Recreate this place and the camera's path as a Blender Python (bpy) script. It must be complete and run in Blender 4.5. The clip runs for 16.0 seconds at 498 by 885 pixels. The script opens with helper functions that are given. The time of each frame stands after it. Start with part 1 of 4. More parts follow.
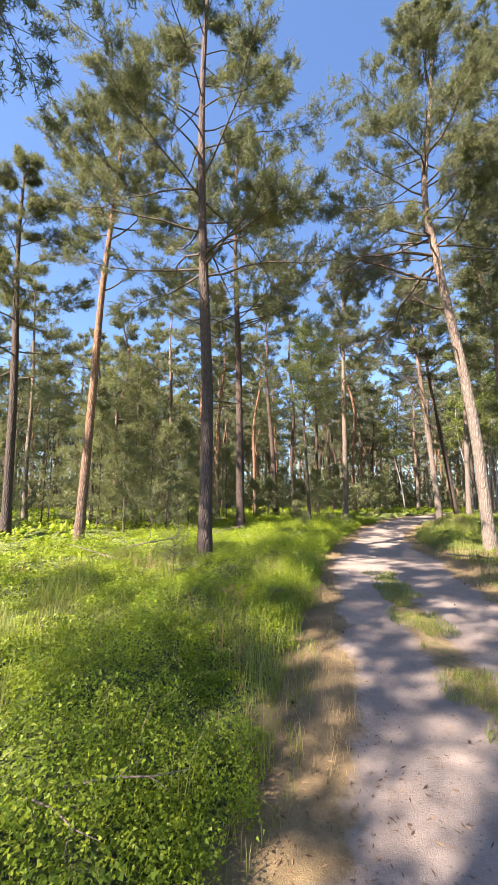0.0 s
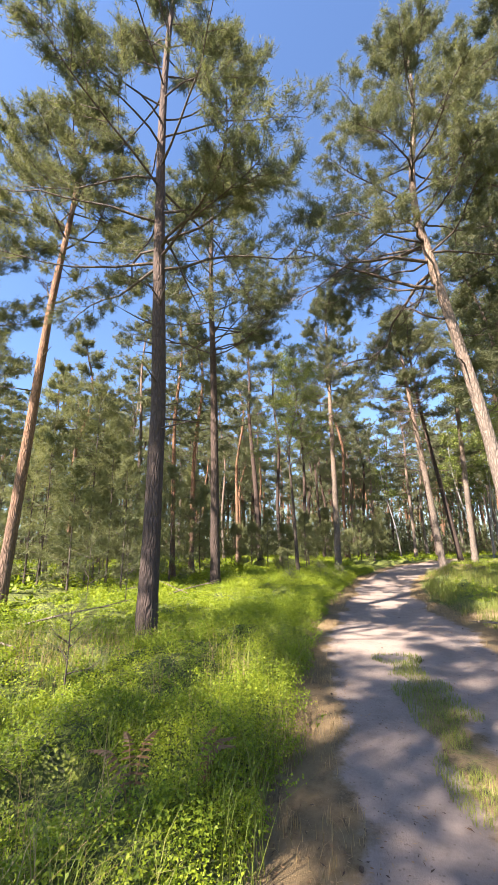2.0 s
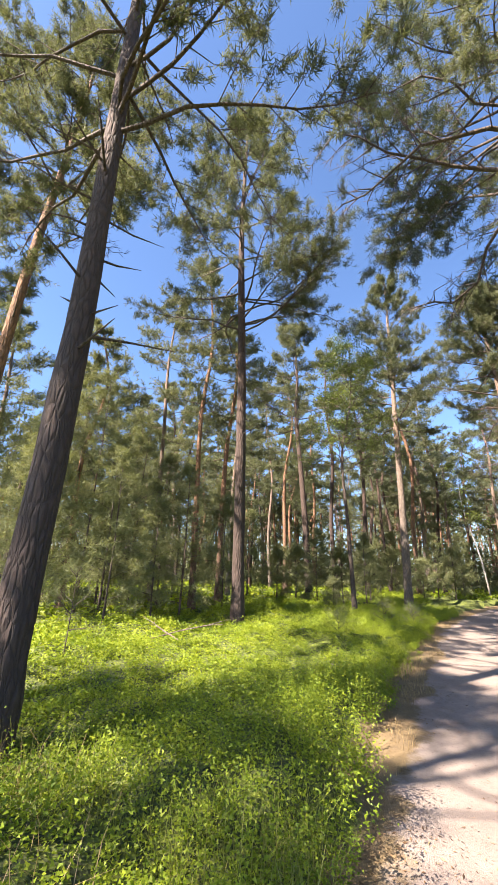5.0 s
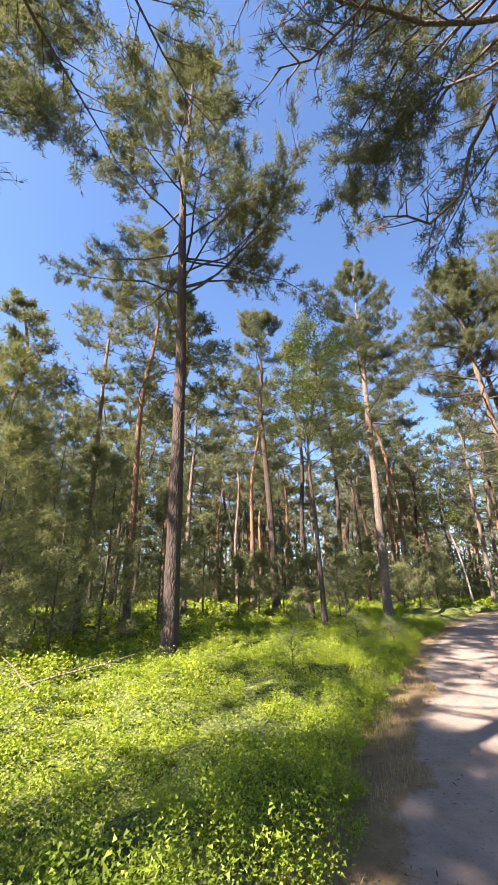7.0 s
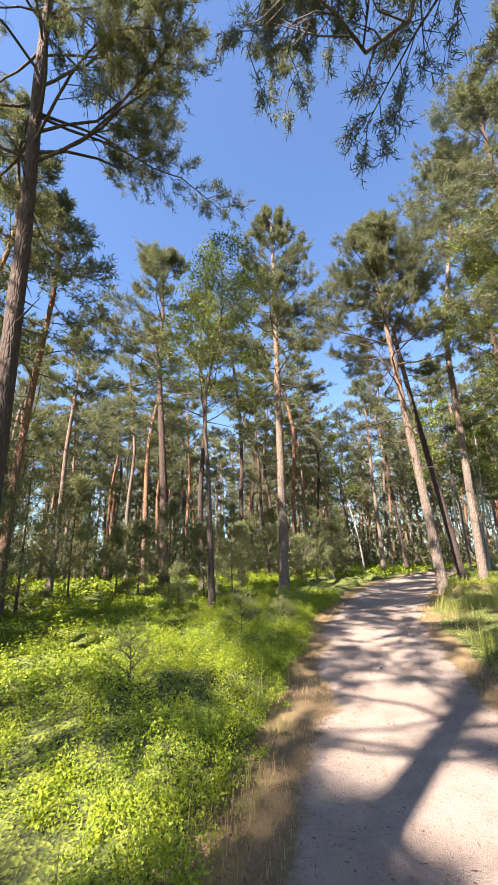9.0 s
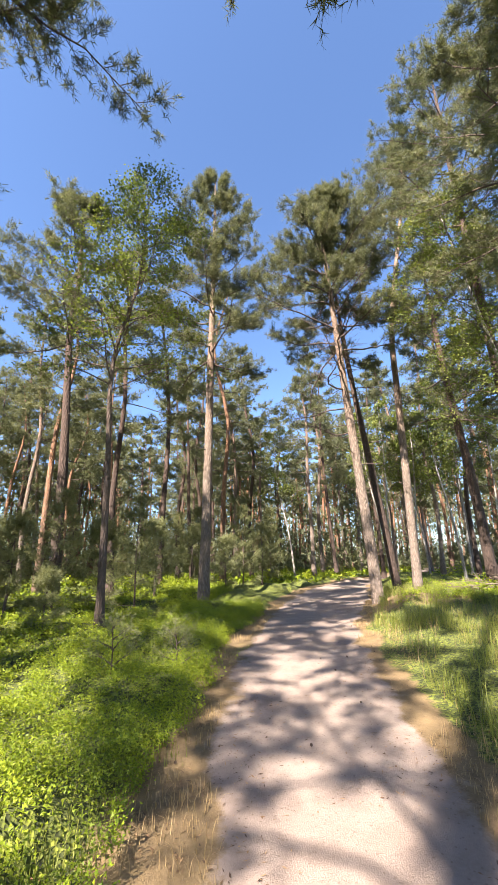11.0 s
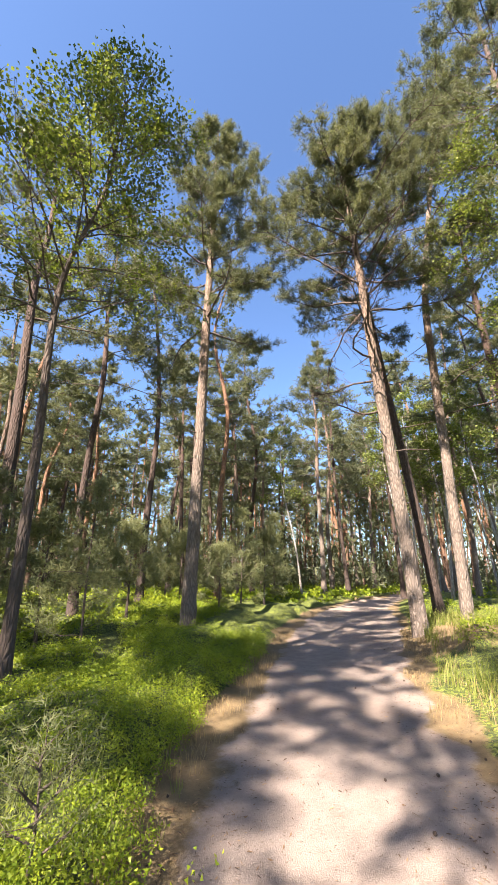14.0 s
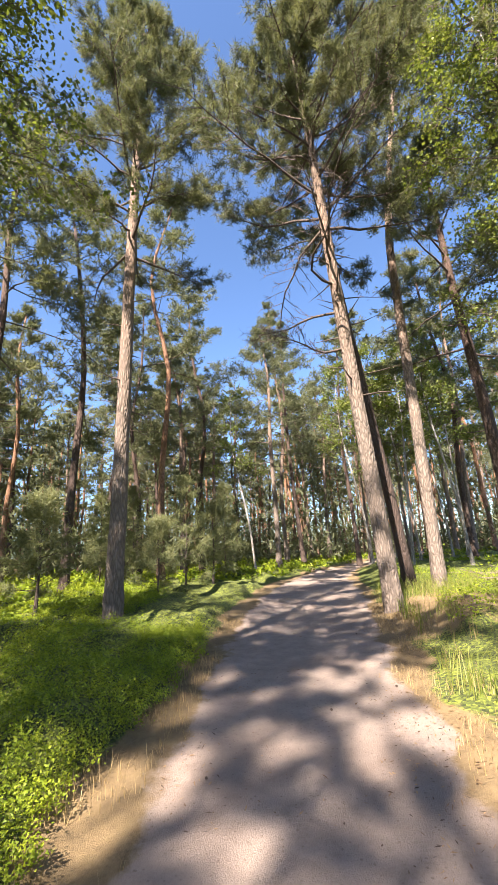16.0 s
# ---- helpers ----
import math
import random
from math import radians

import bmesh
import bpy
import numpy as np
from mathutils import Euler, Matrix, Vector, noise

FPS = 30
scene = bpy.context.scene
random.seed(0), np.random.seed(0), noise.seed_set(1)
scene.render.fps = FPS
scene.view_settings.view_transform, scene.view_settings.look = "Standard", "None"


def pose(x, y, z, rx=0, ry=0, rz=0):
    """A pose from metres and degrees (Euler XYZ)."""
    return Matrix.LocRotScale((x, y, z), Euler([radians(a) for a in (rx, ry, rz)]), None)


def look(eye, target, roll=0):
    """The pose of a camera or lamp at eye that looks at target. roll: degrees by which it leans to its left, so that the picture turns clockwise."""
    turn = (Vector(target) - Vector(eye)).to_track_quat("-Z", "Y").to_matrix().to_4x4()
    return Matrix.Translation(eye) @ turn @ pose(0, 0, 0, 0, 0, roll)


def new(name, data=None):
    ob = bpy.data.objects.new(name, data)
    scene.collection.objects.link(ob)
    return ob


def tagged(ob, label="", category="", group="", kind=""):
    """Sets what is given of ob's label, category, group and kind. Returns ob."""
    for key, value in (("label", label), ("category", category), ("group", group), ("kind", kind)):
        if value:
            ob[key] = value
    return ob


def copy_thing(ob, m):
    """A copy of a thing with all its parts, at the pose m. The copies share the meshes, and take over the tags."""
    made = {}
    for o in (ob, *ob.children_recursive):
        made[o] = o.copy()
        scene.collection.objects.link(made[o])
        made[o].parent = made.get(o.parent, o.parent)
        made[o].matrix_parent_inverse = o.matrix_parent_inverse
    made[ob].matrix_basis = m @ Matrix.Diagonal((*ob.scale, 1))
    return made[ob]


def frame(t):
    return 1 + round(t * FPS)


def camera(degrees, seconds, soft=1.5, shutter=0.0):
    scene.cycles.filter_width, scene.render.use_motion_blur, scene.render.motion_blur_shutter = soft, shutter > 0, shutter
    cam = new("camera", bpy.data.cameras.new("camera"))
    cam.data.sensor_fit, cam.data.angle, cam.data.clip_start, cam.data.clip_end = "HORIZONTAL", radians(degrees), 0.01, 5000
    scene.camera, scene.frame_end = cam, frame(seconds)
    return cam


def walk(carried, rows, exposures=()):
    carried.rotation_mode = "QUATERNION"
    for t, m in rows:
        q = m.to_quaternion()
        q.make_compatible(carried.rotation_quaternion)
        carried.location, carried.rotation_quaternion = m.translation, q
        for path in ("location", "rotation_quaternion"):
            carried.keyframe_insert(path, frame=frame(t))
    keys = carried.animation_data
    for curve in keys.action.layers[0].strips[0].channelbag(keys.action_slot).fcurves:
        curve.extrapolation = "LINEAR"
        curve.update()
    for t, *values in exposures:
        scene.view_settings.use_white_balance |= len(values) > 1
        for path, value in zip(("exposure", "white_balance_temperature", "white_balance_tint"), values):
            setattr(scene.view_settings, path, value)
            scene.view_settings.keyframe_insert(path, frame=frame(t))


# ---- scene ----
cam = camera(65.7, 16.0, soft=1.5)
METRES, EYE, TILT, LEAN, TURN = 19.0, 1.5, 8.3, 0.0, 0.0
ROWS = [
    (0.0, 0.0, 0.0, 0.0, 0.0, 0.0, -0.0),
    (0.5, 0.009, 0.0309, -0.0018, -4.03, 2.08, 0.74),
    (1.0, 0.0133, 0.0612, -0.0062, -6.0, 4.42, 1.1),
    (1.5, 0.02, 0.0908, -0.0114, -5.11, 5.89, 1.46),
    (2.0, 0.0252, 0.1217, -0.0158, -1.71, 6.69, 0.53),
    (2.5, 0.0304, 0.1544, -0.0201, -0.08, 6.6, 0.02),
    (3.0, 0.0392, 0.1868, -0.0234, 2.94, 8.53, -0.5),
    (5.5, 0.0783, 0.3469, -0.0511, 7.09, 10.38, -0.7),
    (6.0, 0.0878, 0.3797, -0.0566, 6.2, 10.51, -0.45),
    (6.5, 0.0994, 0.4125, -0.0606, 5.93, 11.12, -0.16),
    (7.0, 0.1074, 0.4467, -0.0666, 4.14, 12.22, 1.01),
    (7.5, 0.1182, 0.48, -0.0723, 1.75, 12.05, 1.79),
    (8.0, 0.1257, 0.511, -0.0778, -1.64, 9.93, 1.73),
    (8.5, 0.1356, 0.5398, -0.0828, -5.54, 8.51, 1.21),
    (9.0, 0.1467, 0.5685, -0.0841, -8.86, 8.51, 0.47),
    (9.5, 0.1572, 0.5975, -0.0883, -13.2, 9.58, -0.06),
    (10.0, 0.1716, 0.6254, -0.0919, -15.49, 9.41, -0.95),
    (12.5, 0.2248, 0.7556, -0.1087, -19.74, 7.26, -1.01),
    (13.0, 0.2323, 0.7823, -0.1132, -18.99, 6.37, -1.3),
    (13.5, 0.2428, 0.8075, -0.1167, -17.8, 7.76, -1.91),
    (14.0, 0.2534, 0.8338, -0.1223, -17.8, 10.83, -2.58),
    (14.5, 0.2652, 0.8593, -0.1269, -20.18, 9.53, -2.4),
    (15.0, 0.2787, 0.8846, -0.1305, -21.25, 7.53, -2.11),
    (15.5, 0.2912, 0.9102, -0.1344, -22.86, 7.46, -1.23),
    (16.0, 0.3068, 0.9354, -0.1401, -24.42, 7.82, -0.32),
]
walk(cam, [(t, pose(0, 0, EYE, TILT, LEAN, TURN) @ pose(METRES * x, METRES * y, METRES * z, 90 + pitch, roll, yaw)) for t, x, y, z, yaw, pitch, roll in ROWS],
     exposures=[(0.0, 2.4, 6950, 15), (16.0, 2.4, 6950, 15)])

# ---- light ----
SUN_EL, SUN_AZ = radians(45), radians(231.5)   # azimuth clockwise from +y
world = bpy.data.worlds.new("sky")
scene.world = world
world.use_nodes = True
wn = world.node_tree
sky = wn.nodes.new("ShaderNodeTexSky")
sky.sky_type, sky.sun_disc = "NISHITA", False
sky.sun_elevation, sky.sun_rotation = SUN_EL, SUN_AZ
sky.air_density, sky.dust_density, sky.ozone_density = 1.0, 1.0, 2.5
wn.nodes["Background"].inputs["Strength"].default_value = 0.06
tone = wn.nodes.new("ShaderNodeMix")
tone.data_type, tone.blend_type = "RGBA", "MULTIPLY"
tone.inputs[0].default_value, tone.inputs[7].default_value = 1.0, (0.8, 0.98, 1.18, 1)
wn.links.new(sky.outputs[0], tone.inputs[6])
wn.links.new(tone.outputs[2], wn.nodes["Background"].inputs["Color"])
sun_data = bpy.data.lights.new("sun", "SUN")
sun_data.energy, sun_data.angle, sun_data.color = 5.0, radians(0.55), (1.0, 0.93, 0.82)
sun = new("sun", sun_data)
sun_dir = Vector((math.sin(SUN_AZ) * math.cos(SUN_EL), math.cos(SUN_AZ) * math.cos(SUN_EL), math.sin(SUN_EL)))
sun.matrix_world = look(sun_dir * 80, (0, 0, 0))

# ---- materials ----


def material(name):
    m = bpy.data.materials.new(name)
    m.use_nodes = True
    t = m.node_tree
    return m, t, t.nodes["Principled BSDF"]


def node(t, kind, **values):
    n = t.nodes.new(kind)
    for key, v in values.items():
        n.inputs[key].default_value = v
    return n


def ramp(t, source, stops):
    r = t.nodes.new("ShaderNodeValToRGB")
    while len(r.color_ramp.elements) < len(stops):
        r.color_ramp.elements.new(0.5)
    for e, (p, c) in zip(r.color_ramp.elements, stops):
        e.position, e.color = p, (*c, 1) if len(c) == 3 else c
    t.links.new(source, r.inputs[0])
    return r.outputs[0]


def grey(a):
    return (a, a, a)


def mix(t, factor, a, b, mode="MIX"):
    n = t.nodes.new("ShaderNodeMix")
    n.data_type, n.blend_type = "RGBA", mode
    for value, socket in ((factor, n.inputs[0]), (a, n.inputs[6]), (b, n.inputs[7])):
        if isinstance(value, (int, float)):
            socket.default_value = value
        elif isinstance(value, tuple):
            socket.default_value = (*value, 1)
        else:
            t.links.new(value, socket)
    return n.outputs[2]


def fbm(t, coord, scale, detail=4.0, rough=0.6, dist=0.0):
    n = node(t, "ShaderNodeTexNoise", Scale=scale, Detail=detail, Roughness=rough, Distortion=dist)
    t.links.new(coord, n.inputs["Vector"])
    return n.outputs["Fac"]


def coords(t, which="Object", scale=None):
    c = t.nodes.new("ShaderNodeTexCoord").outputs[which]
    if scale:
        m = node(t, "ShaderNodeMapping", Scale=scale)
        t.links.new(c, m.inputs["Vector"])
        c = m.outputs[0]
    return c


def bump(t, p, height, strength, distance):
    b = node(t, "ShaderNodeBump", Strength=strength, Distance=distance)
    t.links.new(height, b.inputs["Height"])
    t.links.new(b.outputs[0], p.inputs["Normal"])


def bark(name, low, high, dark, change):
    """Fissured bark at the foot, thin flaking bark higher up; change: the heights between which it turns."""
    m, t, p = material(name)
    plates = node(t, "ShaderNodeTexVoronoi", Scale=1.0)
    plates.feature = "DISTANCE_TO_EDGE"
    warp = coords(t, "Object", (17, 17, 4.2))
    noise_n = node(t, "ShaderNodeTexNoise", Scale=0.7, Detail=3.0)
    t.links.new(warp, noise_n.inputs["Vector"])
    add = t.nodes.new("ShaderNodeVectorMath")
    t.links.new(warp, add.inputs[0])
    t.links.new(noise_n.outputs["Color"], add.inputs[1])
    t.links.new(add.outputs[0], plates.inputs["Vector"])
    crack = ramp(t, plates.outputs["Distance"], [(0.0, grey(0)), (0.28, grey(1))])
    fine = fbm(t, coords(t, "Object", (30, 30, 9)), 1.0, 6.0, 0.7)
    blotch = fbm(t, coords(t, "Object"), 1.3, 3.0)
    sep = t.nodes.new("ShaderNodeSeparateXYZ")
    t.links.new(coords(t), sep.inputs[0])
    h = node(t, "ShaderNodeMapRange")
    for i, v in ((1, change[0]), (2, change[1]), (3, 0.0), (4, 0.75)):
        h.inputs[i].default_value = v
    t.links.new(sep.outputs[2], h.inputs[0])
    a = t.nodes.new("ShaderNodeMath")
    a.operation = "MULTIPLY_ADD"
    a.inputs[1].default_value, a.inputs[2].default_value = 0.5, -0.12
    t.links.new(blotch, a.inputs[0])
    s = t.nodes.new("ShaderNodeMath")
    t.links.new(h.outputs[0], s.inputs[0])
    t.links.new(a.outputs[0], s.inputs[1])
    s.use_clamp = True
    body = mix(t, s.outputs[0], low, high)
    body = mix(t, ramp(t, fine, [(0.3, grey(0.0)), (0.7, grey(0.55))]), body, tuple(min(1, 1.4 * v + 0.015) for v in low))
    c = mix(t, crack, dark, body)
    t.links.new(mix(t, 0.55, body, c), p.inputs["Base Color"])
    p.inputs["Roughness"].default_value = 0.9
    both = mix(t, 0.35, crack, fine)
    bump(t, p, both, 0.9, 0.03)
    return m


def leafy(name, stops, through_part, rough=0.55, scale=1.2, island=0.35):
    """Leaves or needles: a slow drift of colour in the crown, leaf by leaf variation, and light coming through."""
    m, t, p = material(name)
    n = fbm(t, coords(t, "Object"), scale, 3.0)
    isl = t.nodes.new("ShaderNodeNewGeometry").outputs["Random Per Island"]
    c = ramp(t, mix(t, island, n, isl), stops)
    t.links.new(c, p.inputs["Base Color"])
    p.inputs["Roughness"].default_value = rough
    p.inputs["Specular IOR Level"].default_value = 0.35
    tr = t.nodes.new("ShaderNodeBsdfTranslucent")
    t.links.new(mix(t, 0.55, c, (1.0, 0.95, 0.25), "MULTIPLY"), tr.inputs["Color"])
    ms = t.nodes.new("ShaderNodeMixShader")
    ms.inputs[0].default_value = through_part
    t.links.new(p.outputs[0], ms.inputs[1])
    t.links.new(tr.outputs[0], ms.inputs[2])
    t.links.new(ms.outputs[0], t.nodes["Material Output"].inputs["Surface"])
    return m


BARK = bark("pine_bark", (0.055, 0.036, 0.03), (0.11, 0.058, 0.042), (0.0287, 0.02, 0.016), (3.0, 10.0))
BARK_ORANGE = bark("pine_bark_orange", (0.139, 0.088, 0.064), (0.344, 0.16, 0.08), (0.0328, 0.02, 0.016), (1.5, 5.0))
BARK_PALE = bark("pine_bark_pale", (0.175, 0.139, 0.117), (0.255, 0.155, 0.108), (0.0492, 0.036, 0.028), (4.0, 9.0))
BARK_BIRCH = bark("birch_bark", (0.246, 0.224, 0.2), (0.451, 0.416, 0.376), (0.041, 0.036, 0.032), (0.4, 3.0))
TWIG = bark("twig_bark", (0.0902, 0.064, 0.052), (0.107, 0.072, 0.056), (0.0328, 0.024, 0.02), (2.0, 9.0))
NEEDLE = leafy("pine_needles", [(0.25, (0.074, 0.088, 0.052)), (0.5, (0.138, 0.151, 0.085)), (0.75, (0.208, 0.21, 0.122))], 0.45, rough=0.7, island=0.18)
NEEDLE_YOUNG = leafy("young_pine_needles", [(0.25, (0.1, 0.118, 0.062)), (0.5, (0.19, 0.205, 0.1)), (0.75, (0.28, 0.285, 0.145))], 0.46, rough=0.7, island=0.18)
BIRCH_LEAF = leafy("birch_leaves", [(0.25, (0.072, 0.104, 0.0223)), (0.5, (0.144, 0.186, 0.041)), (0.8, (0.256, 0.283, 0.0745))], 0.4)
BERRY_LEAF = leafy("bilberry_leaves", [(0.22, (0.072, 0.122, 0.01)), (0.5, (0.205, 0.275, 0.018)), (0.78, (0.36, 0.4, 0.036))], 0.45, scale=0.9)
GRASS = leafy("grass_blades", [(0.25, (0.104, 0.149, 0.0223)), (0.5, (0.192, 0.224, 0.0447)), (0.8, (0.32, 0.291, 0.104))], 0.4, scale=0.7)
STRAW = leafy("dry_grass", [(0.25, (0.208, 0.149, 0.067)), (0.5, (0.32, 0.224, 0.112)), (0.8, (0.4, 0.298, 0.164))], 0.25, scale=0.8)


def ground_material():
    m, t, p = material("forest_ground")
    o = coords(t)
    mask = t.nodes.new("ShaderNodeAttribute")
    mask.attribute_name = "track"
    chan = t.nodes.new("ShaderNodeSeparateColor")
    t.links.new(mask.outputs["Color"], chan.inputs[0])
    big, mid, fine = fbm(t, o, 0.7, 4.0), fbm(t, o, 5.0, 6.0, 0.7), fbm(t, o, 45.0, 4.0, 0.7)
    sand = ramp(t, mid, [(0.25, (0.137, 0.102, 0.0852)), (0.5, (0.202, 0.155, 0.133)), (0.75, (0.259, 0.206, 0.177))])
    sand = mix(t, ramp(t, fine, [(0.3, grey(0.0)), (0.62, grey(0.3))]), sand, (0.31, 0.252, 0.22))
    sand = mix(t, ramp(t, big, [(0.48, grey(0)), (0.7, grey(0.55))]), sand, (0.151, 0.106, 0.0852))
    crumbs = node(t, "ShaderNodeTexVoronoi", Scale=21.0, Randomness=1.0)
    t.links.new(o, crumbs.inputs["Vector"])
    sand = mix(t, ramp(t, crumbs.outputs["Distance"], [(0.1, grey(0.55)), (0.2, grey(0.0))]), sand, (0.085, 0.058, 0.042))
    litter = ramp(t, mid, [(0.25, (0.057, 0.0385, 0.0192)), (0.5, (0.144, 0.0962, 0.0459)), (0.75, (0.228, 0.159, 0.074))])
    litter = mix(t, ramp(t, fine, [(0.35, grey(0)), (0.65, grey(0.6))]), litter, (0.205, 0.141, 0.074))
    leaf = node(t, "ShaderNodeTexVoronoi", Scale=34.0, Randomness=1.0)
    t.links.new(o, leaf.inputs["Vector"])
    shade = t.nodes.new("ShaderNodeSeparateColor")
    t.links.new(leaf.outputs["Color"], shade.inputs[0])
    soil = ramp(t, mix(t, 0.5, mid, shade.outputs[0]), [(0.2, (0.0137, 0.0185, 0.00444)), (0.5, (0.0608, 0.0777, 0.0118)), (0.8, (0.182, 0.207, 0.0259))])

    def edge(channel):
        a = mix(t, 0.42, channel, mid)
        return ramp(t, a, [(0.44, grey(0)), (0.54, grey(1))])
    c = mix(t, edge(chan.outputs[1]), soil, litter)
    c = mix(t, edge(chan.outputs[0]), c, sand)
    t.links.new(c, p.inputs["Base Color"])
    p.inputs["Roughness"].default_value = 0.95
    relief = mix(t, edge(chan.outputs[1]), leaf.outputs["Distance"], mix(t, 0.5, fbm(t, o, 14.0, 5.0, 0.65), fbm(t, o, 110.0, 3.0, 0.7)))
    bump(t, p, relief, 0.7, 0.025)
    return m


GROUND = ground_material()

# ---- mesh helpers ----
RNG = np.random.default_rng(7)


class Geo:
    """Collects vertices and triangles."""

    def __init__(self):
        self.v, self.f, self.n = [], [], 0

    def add(self, v, f):
        self.v.append(np.asarray(v, float))
        self.f.append(np.asarray(f, int) + self.n)
        self.n += len(v)

    def mesh(self, name, mat, smooth=True):
        me = bpy.data.meshes.new(name)
        v = np.concatenate(self.v) if self.v else np.zeros((0, 3))
        f = np.concatenate(self.f) if self.f else np.zeros((0, 3), int)
        me.vertices.add(len(v))
        me.vertices.foreach_set("co", v.astype(np.float32).ravel())
        me.loops.add(3 * len(f))
        me.loops.foreach_set("vertex_index", f.astype(np.int32).ravel())
        me.polygons.add(len(f))
        me.polygons.foreach_set("loop_start", np.arange(0, 3 * len(f), 3, dtype=np.int32))
        me.polygons.foreach_set("use_smooth", np.full(len(f), smooth))
        me.update(calc_edges=True)
        me.materials.append(mat)
        return me


def part(name, geo, mat, parent, label="", smooth=True):
    ob = new(name, geo.mesh(name, mat, smooth))
    ob.parent = parent
    return tagged(ob, label)


def unit(v):
    return v / np.maximum(np.linalg.norm(v, axis=-1, keepdims=True), 1e-9)


def spline(points, steps):
    """A smooth line through the points, with steps pieces between two of them."""
    p = np.asarray(points, float)
    p = np.vstack([2 * p[0] - p[1], p, 2 * p[-1] - p[-2]])
    out = []
    for i in range(1, len(p) - 2):
        for k in np.arange(steps) / steps:
            a, b, c, d = p[i - 1], p[i], p[i + 1], p[i + 2]
            out.append(0.5 * (2 * b + (c - a) * k + (2 * a - 5 * b + 4 * c - d) * k * k + (3 * b - a - 3 * c + d) * k ** 3))
    return np.array(out + [p[-2]])


def tube(geo, line, radii, sides, rough=0.0):
    line, radii = np.asarray(line, float), np.asarray(radii, float)
    tang = unit(np.gradient(line, axis=0))
    ref = np.where(np.abs(tang[:, 2:3]) > 0.9, [[1.0, 0, 0]], [[0, 0, 1.0]])
    a = unit(np.cross(tang, ref))
    b = np.cross(tang, a)
    ang = np.arange(sides) * 2 * np.pi / sides
    r = radii[:, None] * (1 + (RNG.normal(0, rough, (len(line), sides)) if rough else 0))
    v = line[:, None, :] + r[..., None] * (np.cos(ang)[None, :, None] * a[:, None, :] + np.sin(ang)[None, :, None] * b[:, None, :])
    n = len(line)
    i, j = np.meshgrid(np.arange(n - 1), np.arange(sides), indexing="ij")
    q0, q1 = i * sides + j, i * sides + (j + 1) % sides
    q2, q3 = q1 + sides, q0 + sides
    f = np.concatenate([np.stack([q0, q1, q2], -1).reshape(-1, 3), np.stack([q0, q2, q3], -1).reshape(-1, 3)])
    geo.add(v.reshape(-1, 3), f)


def sprays(geo, pos, ways, size, count, width):
    """A tuft of count needles round each place, pointing along its twig and outwards."""
    pos, ways = np.asarray(pos), np.asarray(ways)
    n = len(pos)
    if n == 0:
        return
    pos = pos + RNG.normal(0, 0.4 * size, pos.shape)
    spread = unit(RNG.normal(0, 1, (n, count, 3)))
    d = unit(ways[:, None, :] * 0.75 + spread)
    length = size * RNG.uniform(0.6, 1.2, (n, count, 1))
    start = pos[:, None, :] - ways[:, None, :] * RNG.uniform(0, 1.3, (n, count, 1)) * size
    side = unit(np.cross(d, unit(RNG.normal(0, 1, (n, count, 3))))) * width * 0.5
    v = np.stack([start - side, start + side, start + d * length], 2).reshape(-1, 3)
    geo.add(v, np.arange(len(v)).reshape(-1, 3))


def leaves(geo, pos, size, squash=0.6, flat=0.5, small=False):
    """Small folded leaves, each of two triangles, or of one where they are tiny."""
    pos = np.asarray(pos)
    n = len(pos)
    d = unit(RNG.normal(0, 1, (n, 3)) * [1, 1, flat])
    side = unit(np.cross(d, unit(RNG.normal(0, 0.45, (n, 3)) + [-0.15, -0.12, 1])))
    up = np.cross(side, d)
    s = (size * RNG.uniform(0.6, 1.25, (n, 1)))
    if small:
        v = np.stack([pos - side * s * squash * 0.45, pos + side * s * squash * 0.45, pos + d * s], 1).reshape(-1, 3)
        geo.add(v, np.arange(len(v)).reshape(-1, 3))
        return
    v = np.stack([pos, pos + d * s * 0.5 + side * s * squash * 0.5 + up * s * 0.1, pos + d * s, pos + d * s * 0.5 - side * s * squash * 0.5 + up * s * 0.1], 1)
    k = np.arange(n)[:, None] * 4
    geo.add(v.reshape(-1, 3), np.concatenate([k + [0, 1, 2], k + [0, 2, 3]]))


# ---- lie of the land ----
LEFT_Y = [-30, 0, 1.8, 2.2, 3.6, 6.6, 10, 12.5, 14.2, 15.5, 17.3, 19, 20.8, 22.1, 23.1, 26.3, 29.5, 31.4, 35, 38, 44, 60]
LEFT_X = [-1.2, -0.35, 0.0, 0.23, 0.6, 1.15, 1.95, 2.75, 3.4, 4.0, 4.6, 5.25, 6.05, 6.75, 7.3, 9.2, 11.3, 12.8, 16.5, 21, 30, 60]
RIGHT_Y = [-30, 0, 3, 6.7, 9.5, 12.5, 15, 17, 18.4, 20, 21.3, 25.2, 27.9, 31, 34, 36, 41, 57]
RIGHT_X = [1.9, 2.5, 3.2, 3.9, 4.7, 5.3, 5.95, 6.9, 7.5, 8.3, 9.1, 12.0, 14.0, 16.0, 18.6, 21, 30, 60]


